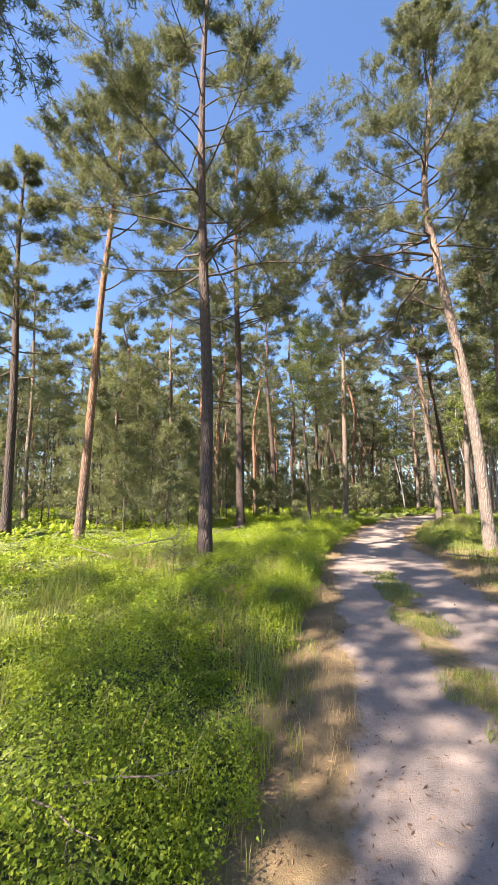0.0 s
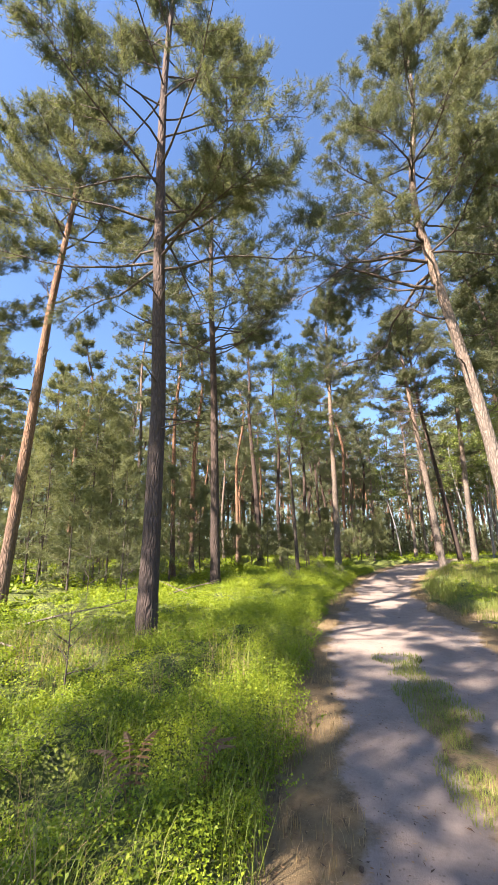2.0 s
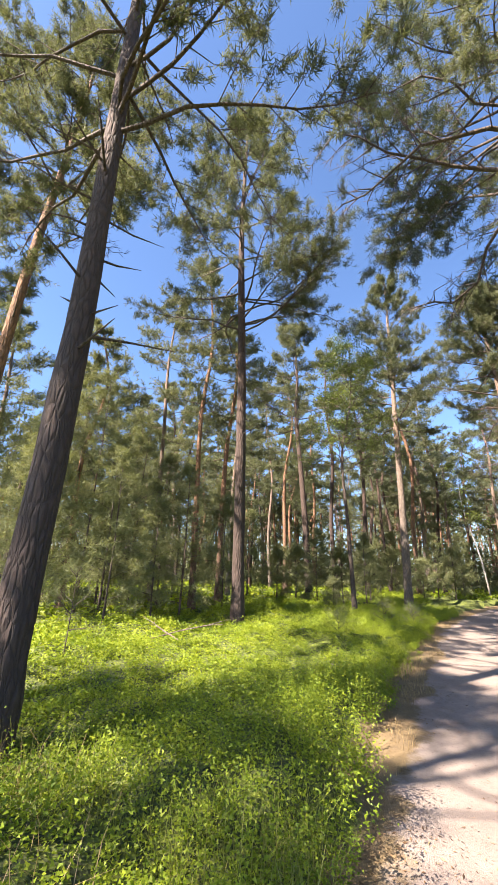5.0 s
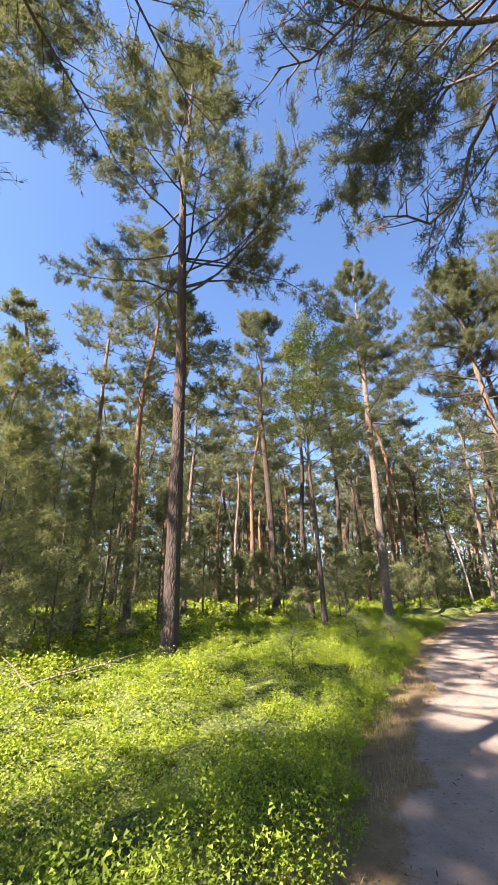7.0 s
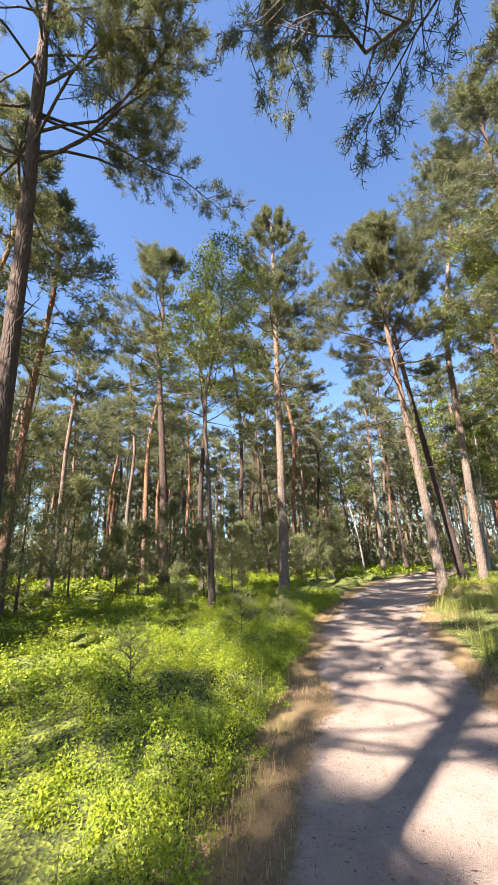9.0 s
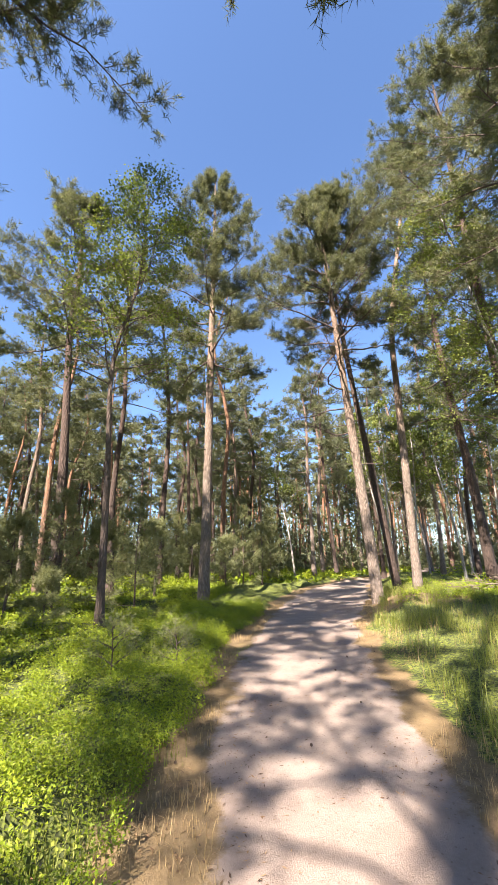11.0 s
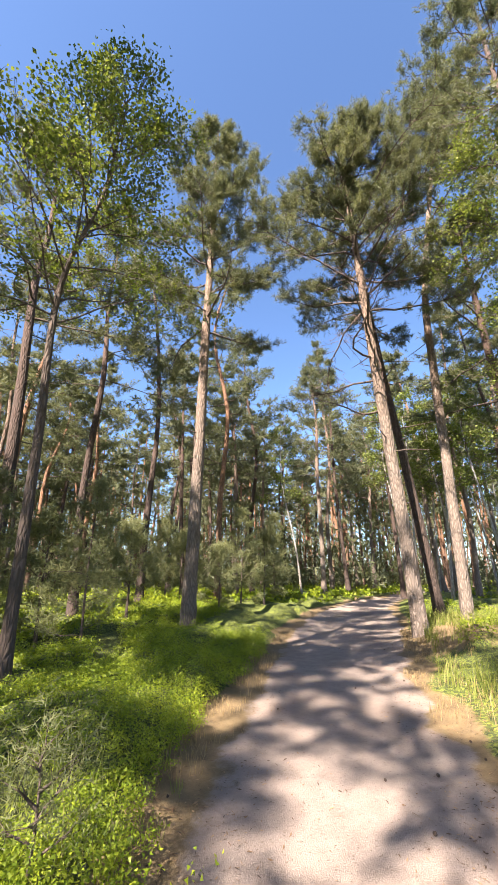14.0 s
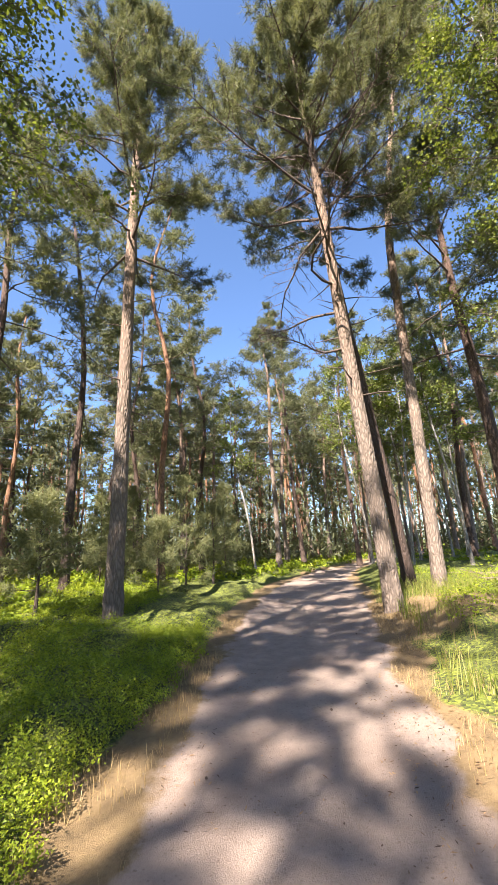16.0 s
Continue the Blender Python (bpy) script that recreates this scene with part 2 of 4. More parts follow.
def smooth_noise(x, y, scale, seed):
    """Smooth value noise over the plan, from -1 to 1."""
    x, y = np.asarray(x) / scale + seed * 17.3, np.asarray(y) / scale - seed * 9.1
    xi, yi = np.floor(x), np.floor(y)
    fx, fy = x - xi, y - yi
    fx, fy = fx * fx * (3 - 2 * fx), fy * fy * (3 - 2 * fy)

    def h(a, b):
        v = np.sin(a * 127.1 + b * 311.7 + seed * 74.7) * 43758.5453
        return 2 * (v - np.floor(v)) - 1
    return (h(xi, yi) * (1 - fx) + h(xi + 1, yi) * fx) * (1 - fy) + (h(xi, yi + 1) * (1 - fx) + h(xi + 1, yi + 1) * fx) * fy


def off_path(x, y):
    """How far a place lies outside the path's edges; negative on the path."""
    wob = 0.16 * smooth_noise(x, y, 0.9, 3) + 0.08 * smooth_noise(x, y, 0.35, 4)
    slope = 0.84
    return np.maximum(np.interp(y, LEFT_Y, LEFT_X) - x, x - np.interp(y, RIGHT_Y, RIGHT_X)) * slope + wob


def on_sand(x, y):
    """The same, for the bare sand alone: along the left edge a strip of dry turf lies between it and the bushes."""
    wob = 0.13 * smooth_noise(x, y, 0.6, 13) + 0.07 * smooth_noise(x, y, 0.22, 14)
    return np.maximum((np.interp(y, LEFT_Y, LEFT_X) - x) * 0.84 + 0.24, (x - np.interp(y, RIGHT_Y, RIGHT_X)) * 0.84 + 0.1) + wob


def land(x, y):
    x, y = np.asarray(x, float), np.asarray(y, float)
    d = np.clip(off_path(x, y), -1.5, 30)
    t = np.clip(d / 1.3, 0, 1)
    bank = t * t * (3 - 2 * t)
    right = x > np.interp(y, RIGHT_Y, RIGHT_X) - 0.3
    far = np.clip((y - 14) / 20, 0, 1) * 0.14
    rise = np.where(right, 0.16 + 0.12 * np.clip((y - 12) / 10, 0, 1), 0.08)
    z = -0.04 + far + bank * rise
    z = z + np.clip(d, 0, 1.5) / 1.5 * (0.07 * smooth_noise(x, y, 1.7, 1) + 0.05 * smooth_noise(x, y, 4.5, 2))
    z = z + np.where(d < 0, 0.02 * smooth_noise(x, y, 1.1, 6) - 0.03 * np.clip(-d, 0, 0.6), 0)
    return z + 0.008 * smooth_noise(x, y, 0.3, 8)


FEET = [(-1.04, 9.3), (-5.65, 13.1), (-0.38, 17.8), (6.83, 11.2), (6.8, 27.6), (11.85, 24.4), (14.15, 25.2), (3.5, 22.6)]   # feet of the nearest trees, where the bushes are low


def left_of(x, y):
    return x < np.interp(y, LEFT_Y, LEFT_X)


def cover(x, y):
    """Height of the bilberry, 0 where none grows."""
    d = off_path(x, y)
    h = np.maximum(0.07, 0.33 + 0.25 * smooth_noise(x, y, 0.75, 21) + 0.15 * smooth_noise(x, y, 2.1, 22) + 0.06 * smooth_noise(x, y, 0.3, 24))
    h = h * np.interp(d, [1.0, 2.4], [1.0, 0.8])
    for fx, fy in FEET:
        h = h * (1 - 0.75 * np.exp(-((x - fx) ** 2 + (y - fy + 0.25) ** 2) / 0.6))
    edge = np.clip((d - 0.06) / 0.16, 0, 1) ** 0.6
    right = ~left_of(x, y)
    grassy = np.clip(0.5 - 0.9 * smooth_noise(x, y, 2.2, 23), 0, 1)
    return np.where(right, h * 0.9 * np.clip((d - 0.8) / 0.5, 0, 1) * (grassy > 0.62), h * edge)


def open_spot(x, y):
    """Gaps in the cover, where moss and litter show."""
    return smooth_noise(x, y, 1.3, 31) + 0.5 * smooth_noise(x, y, 0.5, 32) > -0.6


def axis(lo, a, b, hi, step):
    inner = np.arange(a, b + 1e-6, step)
    out = np.geomspace(step, hi - b, 26)
    back = np.geomspace(step, a - lo, 26)
    return np.concatenate([a - back[::-1], inner, b + out])


def build_ground():
    xs, ys = axis(-900, -9, 17, 900, 0.15), axis(-900, -1.5, 33, 900, 0.15)
    gx, gy = np.meshgrid(xs, ys)
    z = land(gx, gy) + 0.5 * cover(gx, gy) * np.clip((off_path(gx, gy) - 0.2) / 0.35, 0, 1) * open_spot(gx, gy) * np.clip(1 + 0.3 * smooth_noise(gx, gy, 0.32, 71), 0, 2)
    v = np.stack([gx, gy, z], -1).reshape(-1, 3)
    nx, ny = len(xs), len(ys)
    i, j = np.meshgrid(np.arange(ny - 1), np.arange(nx - 1), indexing="ij")
    k = (i * nx + j).ravel()
    d = off_path(gx, gy).ravel()
    median = np.exp(-(((v[:, 0] - np.interp(v[:, 1], [2, 4, 8, 10], [1.75, 1.95, 2.7, 3.3])) / 0.3) ** 2)) * np.interp(v[:, 1], [2.2, 3.4, 6.5, 9], [0, 1, 1, 0])
    sand = np.clip(0.5 - on_sand(gx, gy).ravel() / 0.5, 0, 1) * (1 - 0.8 * median)
    fringe = np.clip(1.05 - d / 0.4, 0, 1) * (1 - 0.5 * median)
    bare = np.exp(-(((v[:, 0] - 12.2) / 1.9) ** 2 + ((v[:, 1] - 23.2) / 1.6) ** 2)) + np.exp(-(((v[:, 0] - 5.6) / 1.2) ** 2 + ((v[:, 1] - 9.4) / 2.2) ** 2))
    fringe = np.maximum(fringe, np.clip(bare * 1.3, 0, 1))
    on = (d[k] + d[k + nx + 1]) / 2 < 0.35
    for name, pick, label, kind in (("path", on, "pale trodden sandy forest path with worn edges", "path"), ("ground", ~on, "mossy forest floor under bilberry and grass", "ground")):
        q = k[pick]
        tri = np.concatenate([np.stack([q, q + 1, q + nx + 1], -1), np.stack([q, q + nx + 1, q + nx], -1)])
        used, inv = np.unique(tri, return_inverse=True)
        g = Geo()
        g.add(v[used], inv.reshape(-1, 3))
        me = g.mesh(name, GROUND)
        col = me.color_attributes.new("track", "FLOAT_COLOR", "POINT")
        rgba = np.stack([sand[used], fringe[used], np.zeros(len(used)), np.ones(len(used))], -1)
        col.data.foreach_set("color", rgba.astype(np.float32).ravel())
        tagged(new(name, me), label, kind, kind="structure")


build_ground()

# ---- trees ----


def grow(line, t0, limb_geos, foliage, length, way, rise, droop, rad, twigs, tuft, bare=0.35, dead=False, sub=1.0, fine=True, wob=0.13):
    """One limb from t0 outwards: a bent main axis, side shoots, twigs; foliage collects the places of the tufts."""
    n = 7 if fine else 4
    p, pts = np.array(t0, float), [np.array(t0, float)]
    d = np.array([way[0], way[1], rise])
    d = d / np.linalg.norm(d)
    for i in range(n):
        d = unit(d + RNG.normal(0, wob, 3) + [0, 0, droop * (0.5 if i < n / 2 else 1.0)])
        p = p + d * length / n
        pts.append(p.copy())
    axis_line = np.array(pts)
    tube(limb_geos, axis_line, rad * np.linspace(1, 0.22, n + 1), (5 if rad > 0.03 else 4) if fine else 3)
    for k in range(twigs):
        s = bare + (1 - bare) * (k + RNG.uniform(0, 1)) / twigs
        i = min(int(s * n), n - 1)
        o = axis_line[i] + (axis_line[i + 1] - axis_line[i]) * (s * n - i)
        main = unit(axis_line[i + 1] - axis_line[i])
        side = unit(np.cross(main, [0, 0, 1.0])) * (1 if k % 2 else -1)
        w = unit(main * RNG.uniform(0.5, 1.0) + side * RNG.uniform(0.4, 1.1) + [0, 0, RNG.uniform(-0.15, 0.4) + droop * 1.5])
        ln = length * RNG.uniform(0.16, 0.38) * (1.15 - 0.6 * s) * sub + 0.15
        m = o + w * ln * 0.5 + RNG.normal(0, 0.05, 3) * ln
        e = o + w * ln + [0, 0, droop * ln] + RNG.normal(0, 0.08, 3) * ln
        if fine:
            tube(limb_geos, [o, m, e], [rad * 0.3, rad * 0.2, rad * 0.08], 3)
        else:
            tube(limb_geos, [o, e], [rad * 0.3, rad * 0.08], 3)
        for b in range(6 if fine else 3):
            f = RNG.uniform(0.3, 1)
            q = o + (e - o) * f
            w2 = unit(w + RNG.normal(0, 0.65, 3) + [0, 0, 0.25 + droop])
            l2 = RNG.uniform(0.2, 0.55) * (0.4 + 0.3 * ln)
            if dead or fine:
                tube(limb_geos, [q, q + w2 * l2], [rad * 0.12 + 0.002, 0.002], 3)
            if not dead:
                for c in ((0.25, 0.5, 0.75, 1.0) if fine else (0.4, 1.0)):
                    foliage.append((q + w2 * l2 * c, w2))
        if not dead:
            foliage.append((e, w))
            foliage.append((m + RNG.normal(0, 0.05, 3), w))
    if not dead:
        foliage.append((axis_line[-1], d))


def pine(name, spine, radius, crown, label, mat=None, seed=1, limbs=26, spread=3.0, tuft=0.13, needles=12, width=0.011, dead=6, droop=0.03,
         extra=(), twigs=9, top_r=0.03, rise=(0.1, 0.75), category="pine tree", group="", needle_mat=None, single=True, apart=False, jitter=0.5, steps=5):
    """A pine: a bent tapering trunk with a flared foot, dead stubs below the crown, limbs, and tufts of needles."""
    global RNG
    RNG = np.random.default_rng(seed)
    spine = np.asarray(spine, float)
    base = spine[0].copy()
    line = spline(spine - base, steps)
    h = line[:, 2]
    top = h[-1]
    k = np.clip(h / top, 0, 1)
    rad = radius * (1 - k) ** 0.75 + top_r * k
    rad = rad * (1 + 0.45 * np.exp(-np.clip(h, 0, None) / 0.28))
    root = tagged(new(name), label, category, group)
    root.location = base
    foot = np.array([[0, 0, -0.25]])
    near = np.concatenate([foot, line[:1], line[0] + (line[1] - line[0]) * np.array([[0.12], [0.3], [0.6]]), line[1:]])
    r2 = np.concatenate([[rad[0] * 1.1], [rad[0]], np.interp(near[2:5, 2], h, rad) * [0.82, 0.85, 0.97] if single else np.interp(near[2:5, 2], h, rad), rad[1:]])
    g = Geo()
    tube(g, near, r2, 14 if radius > 0.12 else 8, 0.03)
    part("trunk", g, mat or BARK, root)

    def at(z):
        return np.array([np.interp(z, h, line[:, i]) for i in range(3)])
    foliage, c0, joined = [], crown - base[2], Geo()
    for i in range(limbs):
        f = (i + RNG.uniform(0, 1)) / limbs
        z = c0 + (top - c0) * f ** 0.9
        az = i * 2.4 + RNG.uniform(-jitter, jitter)
        reach = spread * (0.55 + 0.45 * math.sin(math.pi * min(1, 0.28 + 0.75 * f))) * (1.0 - 0.72 * f ** 2.2) * RNG.uniform(0.7, 1.15)
        grow(line, at(z), joined, foliage, reach, (math.cos(az), math.sin(az)), rise[0] + (rise[1] - rise[0]) * f + RNG.uniform(-0.12, 0.12), droop,
             max(0.012, min(0.045, radius * 0.2) * (1.1 - 0.6 * f)), twigs, tuft, fine=single)
        if single or apart:
            part("branch", joined, TWIG, root)
            joined = Geo()
    for i in range(dead):
        z = c0 * (0.5 + 0.5 * (i + 0.5) / dead)
        az = RNG.uniform(0, 6.28)
        ln = RNG.uniform(0.3, 1.15)
        way = np.array([math.cos(az), math.sin(az), RNG.uniform(-0.1, 0.15)])
        o = at(z)
        tube(joined, [o, o + way * ln * 0.5, o + way * ln + [0, 0, RNG.uniform(-0.1, 0.1)]], [0.024, 0.016, 0.004], 4)
        if single or apart:
            part("dead_branch", joined, TWIG, root)
            joined = Geo()
    for z, az, ln, up, dr, gone in extra:
        grow(line, at(z - base[2]), joined, foliage, ln, (math.cos(radians(az)), math.sin(radians(az))), up, dr, 0.055 if gone and ln > 4 else 0.036, 16 if single else 8, tuft, 0.25, gone, 0.7, True, 0.3 if gone else 0.22)
        part("dead_branch" if gone else "branch", joined, TWIG, root)
        joined = Geo()
    if joined.n:
        tagged(part("branchwork", joined, TWIG, root), kind="stuff")
    g = Geo()
    if foliage:
        sprays(g, [a for a, _ in foliage], [b for _, b in foliage], tuft, needles, width)
        tagged(part("crown", g, needle_mat or NEEDLE, root, smooth=False), kind="stuff")
    return root


def ground_at(x, y):
    return float(land(np.array([x]), np.array([y]))[0])


def stem(x, y, *rest):
    """A spine from the ground at (x, y) through further points."""
    return [(x, y, ground_at(x, y) - 0.05), *rest]


HERO = dict(needles=11, tuft=0.145, width=0.0145, twigs=12)
SIDE = dict(needles=7, tuft=0.155, width=0.021, twigs=11)
pine("pine_tree", stem(-1.04, 9.3, (-1.05, 9.42, 4), (-1.24, 9.6, 8), (-1.36, 9.7, 11.5), (-1.35, 9.7, 14.5), (-1.2, 9.8, 18.5)), 0.165, 7.2,
     "tall dark-barked pine with a wide thin crown, standing in bilberry", seed=11, limbs=42, spread=3.9, dead=16, rise=(0.0, 0.7),
     extra=[(7.7, -52, 3.4, 0.15, 0.0, False), (7.5, 130, 3.2, 0.15, 0.0, False), (8.1, -25, 3.4, 0.2, 0.0, False), (8.3, 105, 3.4, 0.2, 0.0, False)], **HERO)
pine("pine_tree", stem(-5.65, 13.1, (-5.5, 13.12, 4.5), (-5.37, 13.15, 9), (-5.1, 13.2, 13), (-4.9, 13.2, 17)), 0.165, 11.0,
     "leaning pine with bright orange bark and a flat open crown", mat=BARK_ORANGE, seed=12, limbs=38, spread=3.1, dead=5, rise=(0.15, 0.7),
     extra=[(9.0, 20, 2.4, 0.25, 0.0, True), (9.2, 170, 1.6, 0.6, 0.03, True)], **HERO)
pine("pine_tree", stem(-8.2, 13.3, (-8.4, 13.3, 6), (-8.7, 13.3, 11), (-8.7, 13.3, 14.5)), 0.16, 5.5,
     "dark pine with dense low branches beside a thicket", seed=13, limbs=30, spread=2.8, dead=2, rise=(-0.05, 0.6), **SIDE)
pine("pine_tree", stem(-0.38, 17.8, (-0.43, 17.72, 4), (-0.5, 17.6, 8), (-0.66, 17.35, 13), (-0.65, 17.3, 16.5), (-0.6, 17.3, 20)), 0.185, 9.6,
     "tall straight pine with deeply fissured bark, standing in sunlit bilberry", seed=14, limbs=36, spread=3.7, dead=8, rise=(0.0, 0.7), extra=[(9.8, 23, 4.9, 0.05, 0.0, False), (10.3, 2, 4.8, 0.1, 0.0, False), (9.5, -22, 4.5, 0.05, 0.0, False), (10.8, 36, 4.6, 0.1, 0.0, False), (9.6, 190, 4.0, 0.1, 0.0, False), (10.0, -48, 3.7, 0.1, 0.0, False), (10.2, 160, 3.9, 0.1, 0.0, False)], **HERO)
pine("pine_tree", stem(6.83, 11.2, (6.65, 11.25, 4), (6.07, 11.5, 9.2), (5.95, 11.7, 12), (6.6, 12, 16), (6.9, 12.2, 20)), 0.165, 9.2,
     "crooked pale-barked pine leaning over the path, with drooping branches", mat=BARK_PALE, seed=15, limbs=27, spread=4.0, dead=5, droop=-0.02,
     extra=[(9.3, 150, 4.2, 0.1, -0.1, True), (8.4, 130, 4.6, 0.25, -0.1, True), (9.8, 115, 5.0, 0.3, -0.1, False), (10.5, 100, 5.0, 0.2, -0.09, False), (11, 140, 5.0, 0.2, -0.09, False), (9.0, 118, 4.8, 0.2, -0.1, True),
            (10, 170, 4.2, 0.2, -0.08, False), (8.8, 100, 4.6, 0.35, -0.12, False), (9.2, 85, 4.2, 0.3, -0.12, False), (10.2, 75, 4.4, 0.1, -0.08, False), (9.4, 112, 5.2, 0.15, -0.06, False), (9.9, 122, 5.4, 0.2, -0.06, False), (13.5, 85, 4.5, 1.2, 0.05, True), (7.4, 160, 2.5, 0.1, -0.06, True), (6.0, 60, 2.6, 0.1, -0.03, False), (10, 215, 3.0, 0.2, 0, False), (10.8, 250, 3.0, 0.2, 0, False), (11.6, 190, 3.2, 0.2, 0, False), (12.4, 235, 3.0, 0.3, 0, False), (13.2, 270, 3.0, 0.3, 0, False), (14, 210, 3.0, 0.4, 0, False), (9.6, 285, 2.8, 0.2, 0, False), (15, 245, 2.8, 0.4, 0, False), (16, 200, 2.6, 0.5, 0, False), (12, 310, 3.2, 0.3, 0, False), (14.5, 320, 3.2, 0.3, 0, False)], **HERO)
pine("pine_tree", stem(6.8, 27.6, (6.85, 27.4, 4), (6.88, 27.25, 8.3), (7.0, 27.3, 14), (7.1, 27.4, 20)), 0.2, 9.0,
     "tall straight pine with pinkish bark beside the path", mat=BARK_PALE, seed=16, limbs=36, spread=3.0, dead=6, rise=(0.0, 0.8),
     extra=[(z, 262 + a, 2.3, 0.15, 0, False) for z, a in ((10.2, -30), (10.9, 25), (11.6, -8), (12.4, 38), (13.2, -26), (14.0, 12), (14.9, -15))], **HERO)
pine("pine_tree", stem(11.85, 24.4, (11.7, 24.35, 2.5), (11.25, 24.2, 7.5), (10.88, 24.0, 11.5), (10.75, 24, 13.5), (10.6, 24, 15.8)), 0.185, 8.8,
     "big grey-barked pine leaning over the path edge", mat=BARK_PALE, seed=17, limbs=38, spread=3.6, dead=12, rise=(0.0, 0.8),
     extra=[(7.4, 178, 3.0, 0.0, -0.02, True), (8.4, 195, 3.4, 0.1, 0.0, True), (6.7, 160, 2.4, -0.05, -0.03, True), (9.0, 150, 3.2, 0.05, -0.02, True), (8.0, 215, 2.6, 0.0, -0.02, True), (5.8, 185, 1.8, 0.0, -0.02, True), (10.8, 232, 2.4, 0.2, 0, False), (11.6, 203, 2.4, 0.2, 0, False), (12.2, 258, 2.3, 0.3, 0, False), (13.0, 226, 2.1, 0.3, 0, False), (13.8, 243, 1.9, 0.4, 0, False), (11.9, 285, 2.4, 0.2, 0, False), (14.4, 210, 1.7, 0.5, 0, False)], **HERO)
pine("pine_tree", stem(13.6, 25.6, (13.2, 25.5, 3), (12.4, 25.4, 8.5), (12.1, 25.4, 12), (12.0, 25.5, 15.5)), 0.15, 9.5,
     "dark leaning pine with many bare dead branches", seed=18, limbs=18, spread=2.4, dead=22, **SIDE)
pine("pine_tree", stem(14.15, 25.2, (14.3, 25.2, 4), (14.55, 25.3, 8.3), (14.7, 25.3, 11), (15.5, 25.4, 14.5), (16.5, 25.3, 19), (17.1, 25.2, 23)), 0.165, 14.5,
     "slim pine with a pale foot, orange stem and high spreading crown", mat=BARK_PALE, seed=19, limbs=34, spread=3.6, dead=9, **HERO)
pine("pine_tree", stem(1.9, 27.5, (1.7, 27.7, 5), (1.3, 28, 10.7), (1.4, 28, 13), (1.2, 28, 17)), 0.19, 9.0,
     "pine with a bent stem and a broad rounded crown", seed=20, limbs=28, spread=3.6, dead=5, needles=7, tuft=0.18, width=0.024, twigs=10)
pine("pine_tree", stem(-6.2, 3.4, (-6.2, 3.4, 6), (-6.1, 3.5, 11), (-6.0, 3.6, 14.5)), 0.17, 8.5,
     "pine beside the path with a broad dark crown", seed=21, limbs=30, spread=3.6, dead=3, extra=[(10.2, 33, 4.5, 0.1, 0.0, False), (10.8, 46, 4.3, 0.1, 0.0, False), (10.0, 22, 4.3, 0.1, 0.0, False), (11.2, 33, 4.3, 0.1, 0.0, False)], **SIDE)


pine("pine_tree", stem(12.6, 17.0, (12.6, 17.0, 5), (12.6, 17.0, 10), (12.7, 17.1, 18)), 0.19, 8.0,
     "broad dark pine above the grassy bank", seed=22, limbs=34, spread=3.4, dead=4, **SIDE)
pine("pine_tree", stem(15.6, 21.6, (15.6, 21.6, 7), (15.4, 21.5, 14), (15.5, 21.5, 22)), 0.19, 13.0,
     "tall pine with a wide crown behind the birch", seed=25, limbs=30, spread=3.9, dead=2, rise=(0.0, 0.7), **SIDE)
pine("pine_tree", stem(10.3, 11.6, (10.2, 11.6, 6), (10.0, 11.7, 12), (10.1, 11.8, 20.5)), 0.19, 8.0,
     "broad pine with sunlit drooping boughs behind the crooked one", seed=24, limbs=38, spread=4.2, dead=4, droop=-0.02, **SIDE)
pine("pine_tree", stem(18.4, 25.7, (17.95, 25.5, 5), (17.2, 25.2, 9.5), (16.8, 25, 15.5)), 0.22, 7.0,
     "thick dark pine leaning at the edge of a birch thicket", seed=23, limbs=30, spread=3.4, dead=8, **SIDE)


def birch(spine, radius, crown, label, seed, limbs=26, spread=2.2, per=34, size=0.075, name="birch_tree", mat=None):
    global RNG
    RNG = np.random.default_rng(seed)
    spine = np.asarray(spine, float)
    base = spine[0].copy()
    line = spline(spine - base, 5)
    h = line[:, 2]
    root = tagged(new(name), label, "birch tree")
    root.location = base
    g = Geo()
    k = np.clip(h / h[-1], 0, 1)
    tube(g, line, (radius * (1 - k) + 0.012) * (1 + 0.3 * np.exp(-h / 0.2)), 10, 0.03)
    part("trunk", g, mat or BARK_BIRCH, root)
    foliage, gb = [], Geo()
    for i in range(limbs):
        f = (i + 0.5) / limbs
        z = crown + (h[-1] - crown) * f
        o = np.array([np.interp(z, h, line[:, c]) for c in range(3)])
        az = i * 2.4 + RNG.uniform(-0.4, 0.4)
        grow(line, o, gb, foliage, spread * (1.1 - 0.75 * f) * RNG.uniform(0.6, 1.15), (math.cos(az), math.sin(az)), 0.7, -0.06, 0.022, 7, 0.1, 0.25)
        part("branch", gb, TWIG, root)
        gb = Geo()
    pos = np.array([a for a, _ in foliage])
    pos = np.repeat(pos, max(1, per * limbs * 6 // max(1, len(pos))), 0)
    pos = pos + RNG.normal(0, 0.13, pos.shape) - [0, 0, 0.05]
    g = Geo()
    leaves(g, pos, size, 0.75, 0.8)
    tagged(part("crown", g, BIRCH_LEAF, root, smooth=False), kind="stuff")
    return root


birch(stem(14.9, 20.5, (14.8, 20.6, 5), (14.4, 20.9, 9), (13.9, 21.2, 13.5)), 0.1, 3.6, "birch with light green hanging leaves beside the path", 31, 46, 4.1, 110)
birch(stem(3.5, 22.6, (3.4, 22.6, 3.5), (3.3, 22.6, 6.5), (3.8, 22.6, 9.2), (3.9, 22.6, 12.2)), 0.085, 5.5, "slender dark birch bending over the bilberry", 32, 42, 2.6, 85, mat=TWIG)

